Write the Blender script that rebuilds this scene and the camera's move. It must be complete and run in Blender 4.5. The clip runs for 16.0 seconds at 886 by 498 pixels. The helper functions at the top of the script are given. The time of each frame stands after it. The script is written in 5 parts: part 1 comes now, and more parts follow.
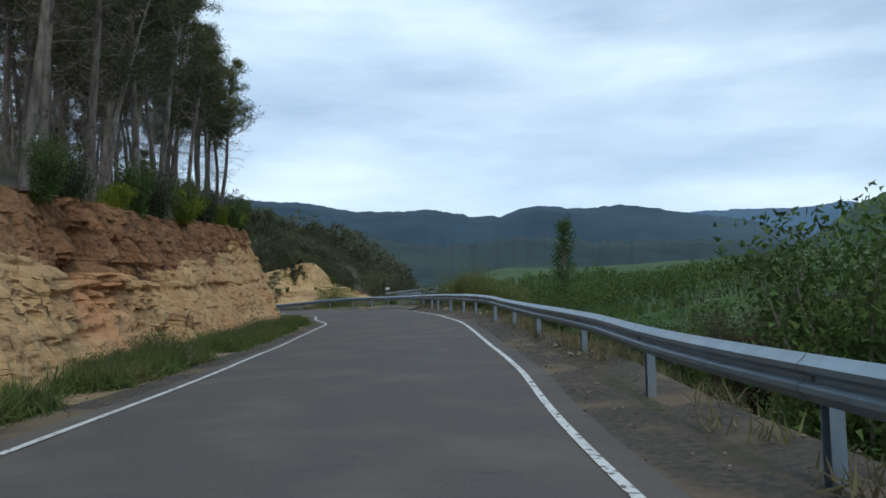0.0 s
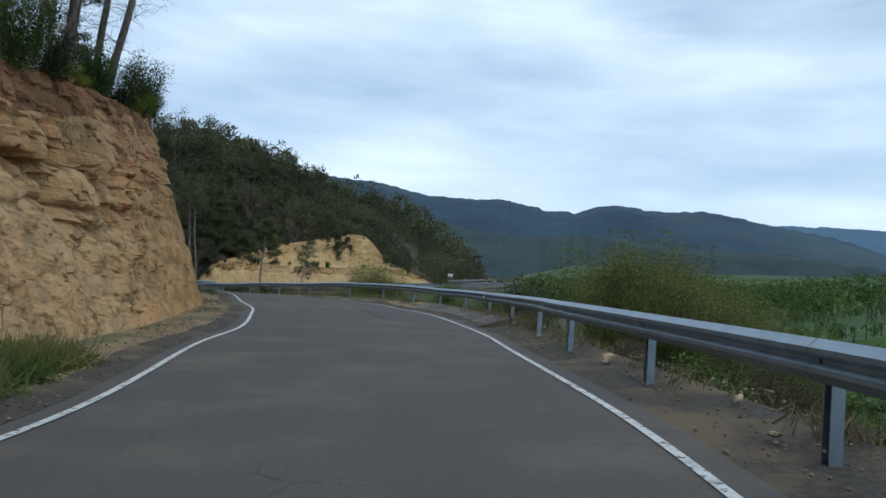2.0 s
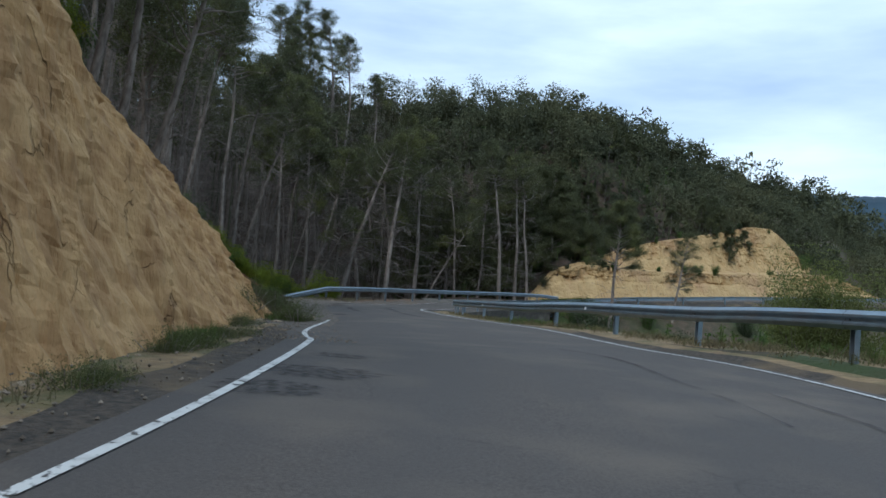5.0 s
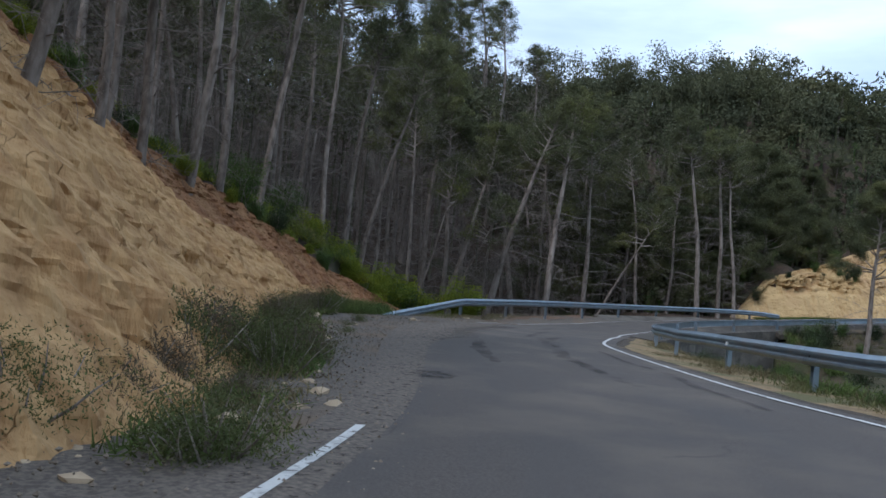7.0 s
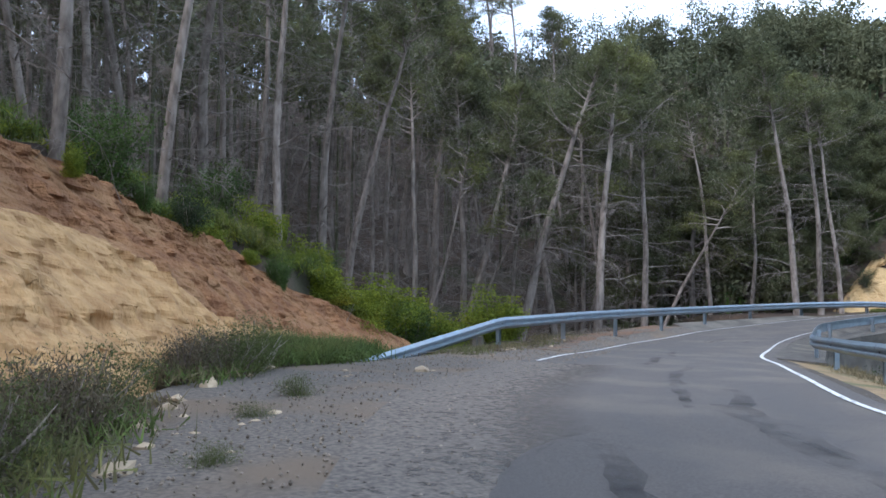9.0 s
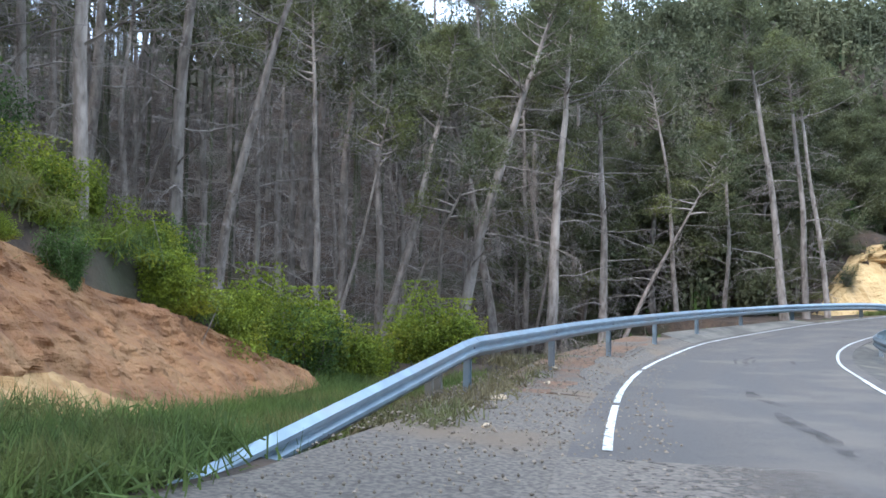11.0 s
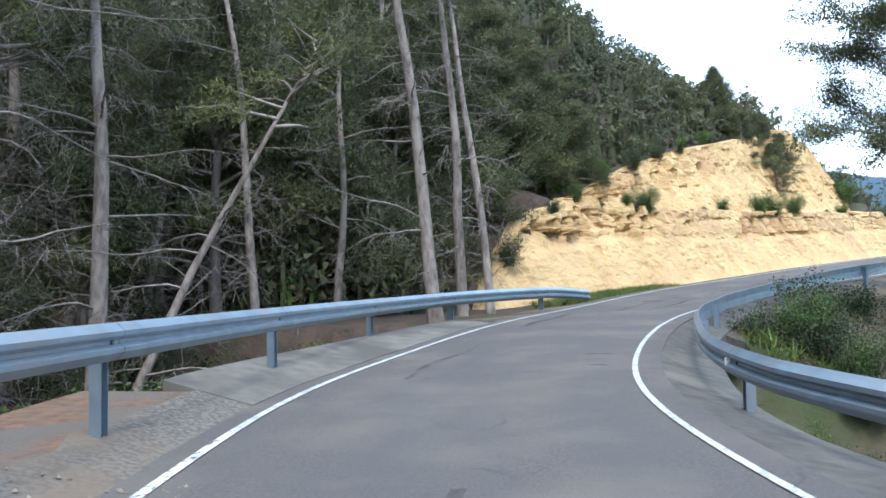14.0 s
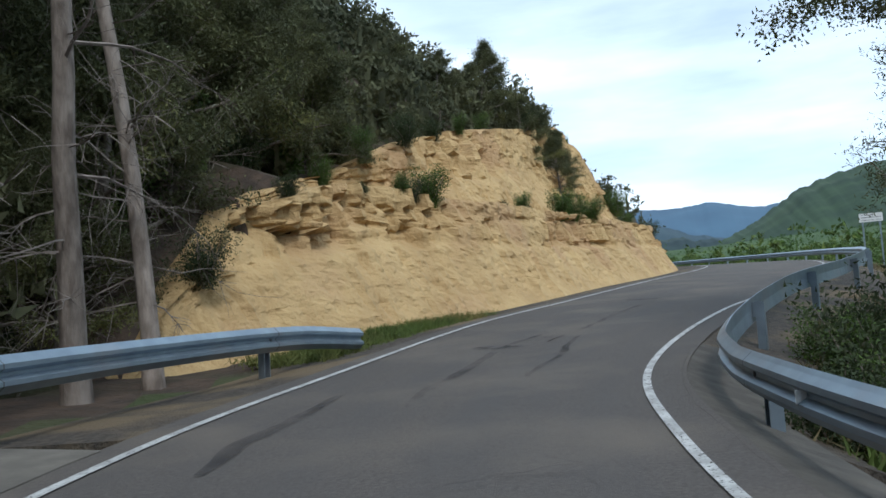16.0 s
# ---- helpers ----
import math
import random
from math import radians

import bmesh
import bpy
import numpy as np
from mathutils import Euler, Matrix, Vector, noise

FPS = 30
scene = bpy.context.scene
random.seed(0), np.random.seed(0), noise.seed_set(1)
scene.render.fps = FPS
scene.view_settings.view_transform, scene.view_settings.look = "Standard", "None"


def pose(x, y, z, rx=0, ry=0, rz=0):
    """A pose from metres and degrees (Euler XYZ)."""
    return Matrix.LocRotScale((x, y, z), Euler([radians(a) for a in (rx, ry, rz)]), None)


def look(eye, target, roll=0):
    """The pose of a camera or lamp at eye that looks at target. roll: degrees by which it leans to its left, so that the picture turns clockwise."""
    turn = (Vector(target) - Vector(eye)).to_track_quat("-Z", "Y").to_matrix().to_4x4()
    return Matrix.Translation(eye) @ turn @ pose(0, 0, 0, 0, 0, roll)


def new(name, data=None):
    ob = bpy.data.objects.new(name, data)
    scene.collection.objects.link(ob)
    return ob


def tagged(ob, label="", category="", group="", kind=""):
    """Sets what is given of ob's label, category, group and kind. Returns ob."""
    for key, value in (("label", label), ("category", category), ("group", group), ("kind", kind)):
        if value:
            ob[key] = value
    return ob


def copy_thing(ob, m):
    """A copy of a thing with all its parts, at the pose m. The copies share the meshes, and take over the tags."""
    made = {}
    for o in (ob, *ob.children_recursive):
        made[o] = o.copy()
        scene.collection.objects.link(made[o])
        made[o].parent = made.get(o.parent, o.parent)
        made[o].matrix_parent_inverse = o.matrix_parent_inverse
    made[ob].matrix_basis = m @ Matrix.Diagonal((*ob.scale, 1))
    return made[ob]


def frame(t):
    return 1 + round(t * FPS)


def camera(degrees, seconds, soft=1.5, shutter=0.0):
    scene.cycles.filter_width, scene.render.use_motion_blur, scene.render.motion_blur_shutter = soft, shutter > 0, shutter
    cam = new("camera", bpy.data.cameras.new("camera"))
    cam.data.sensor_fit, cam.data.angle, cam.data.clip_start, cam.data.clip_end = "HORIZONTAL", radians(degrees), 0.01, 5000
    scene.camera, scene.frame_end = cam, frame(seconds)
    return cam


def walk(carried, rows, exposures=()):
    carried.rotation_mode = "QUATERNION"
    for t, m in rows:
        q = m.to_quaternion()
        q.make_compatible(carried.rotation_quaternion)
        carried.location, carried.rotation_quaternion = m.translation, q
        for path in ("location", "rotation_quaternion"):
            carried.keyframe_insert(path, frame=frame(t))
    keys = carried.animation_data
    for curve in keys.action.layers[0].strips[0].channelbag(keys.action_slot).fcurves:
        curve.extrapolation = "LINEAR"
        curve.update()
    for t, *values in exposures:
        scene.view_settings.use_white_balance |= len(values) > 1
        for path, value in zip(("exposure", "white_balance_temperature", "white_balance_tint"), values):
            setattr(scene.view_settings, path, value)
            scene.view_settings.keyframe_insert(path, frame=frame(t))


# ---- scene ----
cam = camera(60.0, 16.0, soft=1.6)
PATH = [
    (0, (0.412, -12.532, 0.928), (0.426, -10.538, 1.079), -1.1),
    (0.5, (0.361, -5.275, 1.046), (0.368, -3.281, 1.194), 0.4),
    (1, (0.173, 2.266, 1.243), (0.115, 4.259, 1.401), 2.9),
    (1.5, (-0.305, 9.497, 1.462), (-0.438, 11.486, 1.620), 4.2),
    (2, (-0.891, 16.479, 1.614), (-1.057, 18.469, 1.732), 4.5),
    (2.5, (-1.773, 22.956, 1.710), (-2.024, 24.936, 1.831), 5.3),
    (3, (-2.794, 29.327, 1.802), (-3.133, 31.294, 1.927), 4.7),
    (3.5, (-4.123, 35.569, 1.899), (-4.597, 37.510, 2.002), 3.9),
    (4, (-5.761, 41.010, 1.970), (-6.349, 42.918, 2.083), 4.7),
    (4.5, (-7.465, 45.307, 1.985), (-8.305, 47.119, 2.091), 4.3),
    (5, (-9.290, 48.279, 1.927), (-10.356, 49.970, 1.998), 4.5),
    (5.2, (-10.033, 49.287, 1.890), (-11.173, 50.928, 1.953), 4.5),
    (7.3, (-19.380, 61.509, 1.945), (-20.798, 62.918, 2.009), 4.4),
    (7.5, (-20.398, 62.318, 1.904), (-21.823, 63.719, 1.984), 3.2),
    (8, (-22.455, 64.496, 1.816), (-23.931, 65.843, 1.890), 2.1),
    (8.5, (-24.627, 66.754, 1.738), (-26.060, 68.146, 1.823), 1.3),
    (8.7, (-25.438, 67.613, 1.711), (-26.866, 69.011, 1.797), 1.1),
    (10.8, (-32.873, 74.093, 1.615), (-34.122, 75.653, 1.712), -0.3),
    (11, (-33.510, 74.955, 1.593), (-34.731, 76.536, 1.682), 0.8),
    (11.5, (-34.939, 77.724, 1.512), (-36.033, 79.395, 1.603), -0.1),
    (12, (-35.924, 80.284, 1.432), (-36.869, 82.044, 1.534), -0.4),
    (12.5, (-36.824, 82.893, 1.340), (-37.601, 84.735, 1.414), -0.8),
    (13, (-37.478, 85.523, 1.223), (-38.095, 87.424, 1.292), -1.2),
    (13.5, (-38.203, 88.519, 1.097), (-38.667, 90.463, 1.172), -0.7),
    (14, (-38.776, 91.533, 1.015), (-39.108, 93.503, 1.115), -1.0),
    (14.5, (-39.206, 94.455, 0.994), (-39.410, 96.441, 1.113), -2.0),
    (15, (-39.486, 97.275, 1.005), (-39.555, 99.270, 1.132), -2.1),
    (15.5, (-39.497, 100.263, 1.011), (-39.356, 102.253, 1.149), -2.8),
    (16, (-39.144, 103.229, 1.045), (-38.784, 105.189, 1.209), -3.2),
]
walk(cam, [(t, look(eye, target, roll)) for t, eye, target, roll in PATH],
     [(0, 0.02, 5880, 8), (3.0, 0.06, 5750, 9), (5.2, 0.22, 5650, 9), (7.3, 0.52, 5680, 16), (8.0, 0.88, 5680, 17), (8.7, 1.22, 5650, 17), (10.8, 1.9, 5600, 14), (12.5, 2.05, 5480, 13), (14.0, 1.8, 5550, 12), (15.0, 1.4, 5600, 11), (15.5, 0.95, 5750, 10), (16.0, 0.55, 5950, 10)])

# ---- daylight: thin overcast with a soft sun from behind ----
world = bpy.data.worlds.new("world")
scene.world = world
world.use_nodes = True
wn, wl = world.node_tree.nodes, world.node_tree.links
SUN_UP, SUN_TURN = radians(48), radians(176)
sky = wn.new("ShaderNodeTexSky")
sky.sky_type, sky.sun_disc, sky.sun_elevation, sky.sun_rotation = "NISHITA", False, SUN_UP, SUN_TURN
sky.air_density, sky.dust_density, sky.ozone_density = 1.0, 0.6, 2.0
coord = wn.new("ShaderNodeTexCoord")
stretch = wn.new("ShaderNodeMapping")
stretch.inputs["Scale"].default_value = (1.0, 1.0, 4.5)
cloud = wn.new("ShaderNodeTexNoise")
cloud.inputs["Scale"].default_value, cloud.inputs["Detail"].default_value = 1.9, 7.0
cloud.inputs["Roughness"].default_value = 0.52
ramp = wn.new("ShaderNodeValToRGB")
ramp.color_ramp.elements[0].position, ramp.color_ramp.elements[1].position = 0.32, 0.60
ramp.color_ramp.elements[0].color = (0.48, 0.48, 0.48, 1)
grey = wn.new("ShaderNodeTexNoise")
grey.inputs["Scale"].default_value, grey.inputs["Detail"].default_value = 3.4, 6.0
shade = wn.new("ShaderNodeValToRGB")
shade.color_ramp.elements[0].position, shade.color_ramp.elements[1].position = 0.35, 0.68
shade.color_ramp.elements[0].color, shade.color_ramp.elements[1].color = (6.2, 7.5, 8.7, 1), (8.6, 9.8, 10.5, 1)
cover = wn.new("ShaderNodeMix")
cover.data_type = "RGBA"
background = wn["Background"]
background.inputs["Strength"].default_value = 0.1
wl.new(coord.outputs["Generated"], stretch.inputs["Vector"])
wl.new(stretch.outputs["Vector"], cloud.inputs["Vector"])
wl.new(stretch.outputs["Vector"], grey.inputs["Vector"])
wl.new(cloud.outputs["Fac"], ramp.inputs["Fac"])
wl.new(grey.outputs["Fac"], shade.inputs["Fac"])
wl.new(ramp.outputs["Color"], cover.inputs[0])
wl.new(sky.outputs["Color"], cover.inputs[6])
wl.new(shade.outputs["Color"], cover.inputs[7])
wl.new(cover.outputs[2], background.inputs["Color"])
sun = new("sun", bpy.data.lights.new("sun", "SUN"))
sun.data.energy, sun.data.angle, sun.data.color = 1.1, radians(14), (1.0, 0.95, 0.86)
sun.matrix_world = look((0, 0, 0), (-math.sin(SUN_TURN) * math.cos(SUN_UP), -math.cos(SUN_TURN) * math.cos(SUN_UP), -math.sin(SUN_UP)))


# ---- materials ----
def material(name, base, rough=0.85, metal=0.0, second=None, scale=3.0, detail=6.0, spread=(0.35, 0.65), third=None, third_scale=0.4,
             third_spread=(0.5, 0.7), bump=0.3, bump_scale=30.0, distance=0.02, stretch=(1, 1, 1), by_object=0.0, by_island=0.0, thin=0.0, worn=None, along=False, cracks=None):
    """Two colours mixed by noise at a fine scale and a third by noise at a coarse one, with bump, in world-sized object coordinates."""
    m = bpy.data.materials.new(name)
    m.use_nodes = True
    n, l = m.node_tree.nodes, m.node_tree.links
    shader = n["Principled BSDF"]
    shader.inputs["Roughness"].default_value, shader.inputs["Metallic"].default_value = rough, metal
    shader.inputs["Specular IOR Level"].default_value = 0.3
    tex = n.new("ShaderNodeTexCoord")
    fit = n.new("ShaderNodeMapping")
    fit.inputs["Scale"].default_value = stretch
    l.new(tex.outputs["Object"], fit.inputs["Vector"])

    def noisy(size, fine, low, high):
        a, r = n.new("ShaderNodeTexNoise"), n.new("ShaderNodeMapRange")
        a.inputs["Scale"].default_value, a.inputs["Detail"].default_value = size, fine
        r.inputs["From Min"].default_value, r.inputs["From Max"].default_value = low, high
        l.new(fit.outputs["Vector"], a.inputs["Vector"])
        l.new(a.outputs["Fac"], r.inputs["Value"])
        return a, r.outputs["Result"]

    def mixed(fac, one, two):
        mix = n.new("ShaderNodeMix")
        mix.data_type = "RGBA"
        l.new(fac, mix.inputs[0])
        for slot, c in ((6, one), (7, two)):
            if isinstance(c, tuple):
                mix.inputs[slot].default_value = (*c, 1)
            else:
                l.new(c, mix.inputs[slot])
        return mix.outputs[2]

    colour = mixed(noisy(scale, detail, *spread)[1], base, second or tuple(0.7 * c for c in base))
    if along:
        # streaks that run with the traffic: u along the road, v across it
        lane, streak, span = n.new("ShaderNodeMapping"), n.new("ShaderNodeTexNoise"), n.new("ShaderNodeMapRange")
        lane.inputs["Scale"].default_value = (0.09, 1.5, 1)
        streak.inputs["Scale"].default_value, streak.inputs["Detail"].default_value = 1.0, 6.0
        span.inputs["From Min"].default_value, span.inputs["From Max"].default_value = 0.3, 0.7
        span.inputs["To Max"].default_value = 0.75
        l.new(tex.outputs["UV"], lane.inputs["Vector"])
        l.new(lane.outputs["Vector"], streak.inputs["Vector"])
        l.new(streak.outputs["Fac"], span.inputs["Value"])
        colour = mixed(span.outputs["Result"], colour, along)
    if third:
        colour = mixed(noisy(third_scale, 5.0, *third_spread)[1], colour, third)
    for source, amount in (("ShaderNodeObjectInfo", by_object), ("ShaderNodeNewGeometry", by_island)):
        if amount:
            info, hue = n.new(source), n.new("ShaderNodeHueSaturation")
            r = n.new("ShaderNodeMapRange")
            r.inputs["To Min"].default_value, r.inputs["To Max"].default_value = 1 - amount, 1 + amount
            l.new(info.outputs["Random" if by_object and source == "ShaderNodeObjectInfo" else "Random Per Island"], r.inputs["Value"])
            l.new(r.outputs["Result"], hue.inputs["Value"])
            l.new(colour, hue.inputs["Color"])
            colour = hue.outputs["Color"]
    split = None
    if cracks:
        # darker, sunken lines along bent cell edges: size, width, colour
        bend, edge, thin_line, gate, joint = n.new("ShaderNodeVectorMath"), n.new("ShaderNodeTexVoronoi"), n.new("ShaderNodeMapRange"), n.new("ShaderNodeMath"), n.new("ShaderNodeMath")
        sway = noisy(1.1, 5.0, 0, 1)[0]
        bend.operation, gate.operation, joint.operation = "MULTIPLY_ADD", "MULTIPLY", "SUBTRACT"
        bend.inputs[1].default_value = (0.9, 0.9, 0.9)
        l.new(sway.outputs["Color"], bend.inputs[0])
        l.new(fit.outputs["Vector"], bend.inputs[2])
        edge.feature = "DISTANCE_TO_EDGE"
        edge.inputs["Scale"].default_value = cracks[0]
        l.new(bend.outputs["Vector"], edge.inputs["Vector"])
        thin_line.inputs["From Max"].default_value = cracks[1]
        thin_line.inputs["To Min"].default_value, thin_line.inputs["To Max"].default_value = 1.0, 0.0
        l.new(edge.outputs["Distance"], thin_line.inputs["Value"])
        l.new(thin_line.outputs["Result"], gate.inputs[0])
        l.new(noisy(0.9, 3.0, 0.5, 0.75)[1], gate.inputs[1])
        colour = mixed(gate.outputs["Value"], colour, cracks[2])
        split = gate.outputs["Value"]
    l.new(colour, shader.inputs["Base Color"])
    if bump:
        b = n.new("ShaderNodeBump")
        b.inputs["Strength"].default_value, b.inputs["Distance"].default_value = bump, distance
        relief = noisy(bump_scale, 8.0, 0, 1)[0].outputs["Fac"]
        if split:
            l.new(relief, joint.inputs[0])
            l.new(split, joint.inputs[1])
            relief = joint.outputs["Value"]
        l.new(relief, b.inputs["Height"])
        l.new(b.outputs["Normal"], shader.inputs["Normal"])
    if worn:
        l.new(noisy(*worn)[1], shader.inputs["Alpha"])
    if thin:
        # thin leaves let light through
        veil, both = n.new("ShaderNodeBsdfTranslucent"), n.new("ShaderNodeMixShader")
        both.inputs[0].default_value = thin
        l.new(colour, veil.inputs["Color"])
        l.new(shader.outputs["BSDF"], both.inputs[1])
        l.new(veil.outputs["BSDF"], both.inputs[2])
        l.new(both.outputs["Shader"], n["Material Output"].inputs["Surface"])
    return m


asphalt = material("asphalt", (0.126, 0.109, 0.094), 0.9, second=(0.062, 0.054, 0.049), scale=42, spread=(0.28, 0.72), third=(0.150, 0.126, 0.102), third_scale=0.7, third_spread=(0.48, 0.85), bump=0.7, bump_scale=110, distance=0.009, along=(0.080, 0.074, 0.070), cracks=(0.42, 0.010, (0.05, 0.046, 0.043)))
dark_asphalt = material("patched_asphalt", (0.022, 0.022, 0.024), 0.8, second=(0.05, 0.05, 0.05), scale=20, bump=0.5, bump_scale=90, distance=0.008, worn=(9.0, 9.0, 0.38, 0.85))
tyre_black = material("tyre_rubber", (0.028, 0.027, 0.028), 0.85, second=(0.045, 0.043, 0.043), scale=8, bump=0, worn=(1.6, 9.0, 0.36, 1.0))
line_paint = material("line_paint", (0.58, 0.58, 0.555), 0.7, second=(0.38, 0.375, 0.355), scale=5, spread=(0.5, 0.7), bump=0.2, bump_scale=90, distance=0.003, worn=(11.0, 6.0, 0.33, 0.43))
grey_paint = material("grey_paint", (0.50, 0.50, 0.48), 0.75, second=(0.33, 0.325, 0.31), scale=6, spread=(0.42, 0.62), bump=0.3, bump_scale=90, distance=0.003, worn=(42.0, 4.0, 0.30, 0.44))
worn_paint = material("worn_paint", (0.60, 0.60, 0.57), 0.75, second=(0.36, 0.35, 0.34), scale=5, spread=(0.5, 0.7), bump=0.2, bump_scale=90, distance=0.003, worn=(13.0, 7.0, 0.30, 0.50))
gravel = material("gravel", (0.10, 0.082, 0.063), 0.95, second=(0.048, 0.042, 0.036), scale=12, third=(0.155, 0.115, 0.07), third_scale=0.7, third_spread=(0.5, 0.62), bump=1.0, bump_scale=30, distance=0.04)
lay_by = material("loose_chippings", (0.16, 0.135, 0.11), 0.95, second=(0.088, 0.075, 0.063), scale=20, spread=(0.4, 0.6), third=(0.15, 0.112, 0.078), third_scale=0.45, third_spread=(0.52, 0.66), bump=0.55, bump_scale=90, distance=0.012)
stained = material("stained_concrete", (0.098, 0.088, 0.075), 0.9, second=(0.06, 0.054, 0.046), scale=4, third=(0.14, 0.122, 0.098), third_scale=0.9, third_spread=(0.55, 0.72), bump=0.6, bump_scale=34, distance=0.014)
concrete = material("concrete", (0.165, 0.148, 0.124), 0.9, second=(0.12, 0.108, 0.09), scale=4, third=(0.085, 0.077, 0.065), third_scale=0.8, third_spread=(0.42, 0.6), bump=0.5, bump_scale=30, distance=0.012)
sandy = material("sandy_shoulder", (0.30, 0.215, 0.115), 0.95, second=(0.19, 0.135, 0.078), scale=5, third=(0.13, 0.12, 0.055), third_scale=0.9, third_spread=(0.5, 0.62), bump=1.0, bump_scale=18, distance=0.05)
scattered = material("scattered_grit", (0.175, 0.147, 0.12), 0.95, second=(0.088, 0.075, 0.063), scale=20, bump=0.4, bump_scale=50, distance=0.02, worn=(9.0, 9.0, 0.24, 0.60))
sn, sl = scattered.node_tree.nodes, scattered.node_tree.links
# the grit thins out across the strip, from the shoulder to the lane
across, part_v, thins, share = sn.new("ShaderNodeTexCoord"), sn.new("ShaderNodeSeparateXYZ"), sn.new("ShaderNodeMapRange"), sn.new("ShaderNodeMath")
share.operation, share.use_clamp = "MULTIPLY", True
thins.inputs["From Min"].default_value, thins.inputs["From Max"].default_value = 1.2, 5.2
thins.inputs["To Min"].default_value, thins.inputs["To Max"].default_value = 2.4, 0.0
sl.new(across.outputs["UV"], part_v.inputs["Vector"])
sl.new(part_v.outputs["Y"], thins.inputs["Value"])
sl.new(sn["Principled BSDF"].inputs["Alpha"].links[0].from_socket, share.inputs[0])
sl.new(thins.outputs["Result"], share.inputs[1])
sl.new(share.outputs["Value"], sn["Principled BSDF"].inputs["Alpha"])
needle_bed = material("needle_bed", (0.20, 0.115, 0.068), 0.95, second=(0.115, 0.075, 0.05), scale=7, third=(0.13, 0.108, 0.088), third_scale=0.8, third_spread=(0.5, 0.62), bump=1.0, bump_scale=24, distance=0.04)
forest_floor = material("forest_floor", (0.085, 0.058, 0.04), 0.95, second=(0.045, 0.034, 0.026), scale=2.5, third=(0.05, 0.05, 0.026), third_scale=0.35, third_spread=(0.52, 0.66), bump=0.9, bump_scale=9, distance=0.06)
meadow = material("green_field", (0.042, 0.080, 0.020), 0.9, second=(0.03, 0.058, 0.016), scale=0.35, third=(0.065, 0.105, 0.027), third_scale=0.04, bump=0.8, bump_scale=2.5, distance=0.3)
soil = material("soil", (0.105, 0.078, 0.052), 0.95, second=(0.055, 0.05, 0.03), scale=1.6, third=(0.045, 0.062, 0.02), third_scale=0.16, third_spread=(0.5, 0.65), bump=0.9, bump_scale=7, distance=0.08)
rock = material("rock", (0.50, 0.325, 0.155), 0.95, second=(0.40, 0.25, 0.12), scale=1.5, third=(0.47, 0.24, 0.115), third_scale=0.26, third_spread=(0.50, 0.66), bump=1.0, bump_scale=7, distance=0.10, stretch=(1, 1, 1.0), cracks=(1.15, 0.022, (0.25, 0.145, 0.07)))
# upright darker streaks in the colour stand in for shade in the flutes
clay = material("flute_shaded_clay", (0.49, 0.305, 0.137), 0.95, second=(0.37, 0.215, 0.094), scale=3.4, spread=(0.40, 0.62), third=(0.30, 0.17, 0.075), third_scale=2.4, third_spread=(0.56, 0.70), bump=1.0, bump_scale=7, distance=0.14, stretch=(1, 1, 0.32), cracks=(1.7, 0.007, (0.31, 0.18, 0.08)))
red_soil = material("red_soil", (0.31, 0.155, 0.07), 0.95, second=(0.20, 0.098, 0.048), scale=2.6, third=(0.32, 0.18, 0.085), third_scale=0.8, bump=1.0, bump_scale=9, distance=0.16)
pale_rock = material("pale_rock", (0.52, 0.365, 0.175), 0.95, second=(0.43, 0.29, 0.135), scale=0.9, third=(0.43, 0.28, 0.145), third_scale=0.35, third_spread=(0.52, 0.66), bump=1.0, bump_scale=6, distance=0.11, stretch=(1, 1, 1.1))
grit = material("grit", (0.22, 0.18, 0.135), 0.95, second=(0.13, 0.105, 0.08), scale=9, bump=0, by_island=0.4)
stone = material("loose_stone", (0.42, 0.33, 0.22), 0.95, second=(0.3, 0.23, 0.15), scale=6, bump=0.7, bump_scale=15, by_object=0.25)
steel = material("galvanised_steel", (0.27, 0.335, 0.385), 0.42, 0.7, second=(0.215, 0.265, 0.31), scale=4, third=(0.27, 0.29, 0.31), third_scale=1.2, bump=0.08, bump_scale=30, distance=0.004)
dull_steel = material("dull_steel", (0.16, 0.17, 0.18), 0.6, 0.5, second=(0.11, 0.115, 0.12), scale=9, bump=0)
bark = material("bark", (0.25, 0.21, 0.178), 0.95, second=(0.115, 0.092, 0.075), scale=7, third=(0.32, 0.275, 0.235), third_scale=1.5, bump=1.0, bump_scale=14, distance=0.03, stretch=(1, 1, 0.35), by_object=0.25)
deadwood = material("deadwood", (0.25, 0.215, 0.185), 0.95, second=(0.14, 0.115, 0.10), scale=5, bump=0)
needles = material("pine_needles", (0.108, 0.115, 0.05), 0.75, second=(0.07, 0.078, 0.038), scale=0.8, third=(0.18, 0.18, 0.055), third_scale=0.3, bump=0, by_island=0.35, thin=0.3)
far_needles = material("far_pine_needles", (0.098, 0.104, 0.052), 0.8, second=(0.07, 0.078, 0.043), scale=0.25, third=(0.13, 0.124, 0.058), third_scale=0.06, bump=0, by_island=0.25, thin=0.25)
shrub_green = material("shrub_leaves", (0.085, 0.135, 0.03), 0.7, second=(0.045, 0.08, 0.02), scale=1.1, third=(0.14, 0.17, 0.035), third_scale=0.4, bump=0, by_island=0.4, thin=0.3)
broom_green = material("broom_leaves", (0.21, 0.245, 0.02), 0.7, second=(0.095, 0.14, 0.02), scale=1.3, third=(0.30, 0.28, 0.02), third_scale=0.9, bump=0, by_island=0.5, thin=0.35)
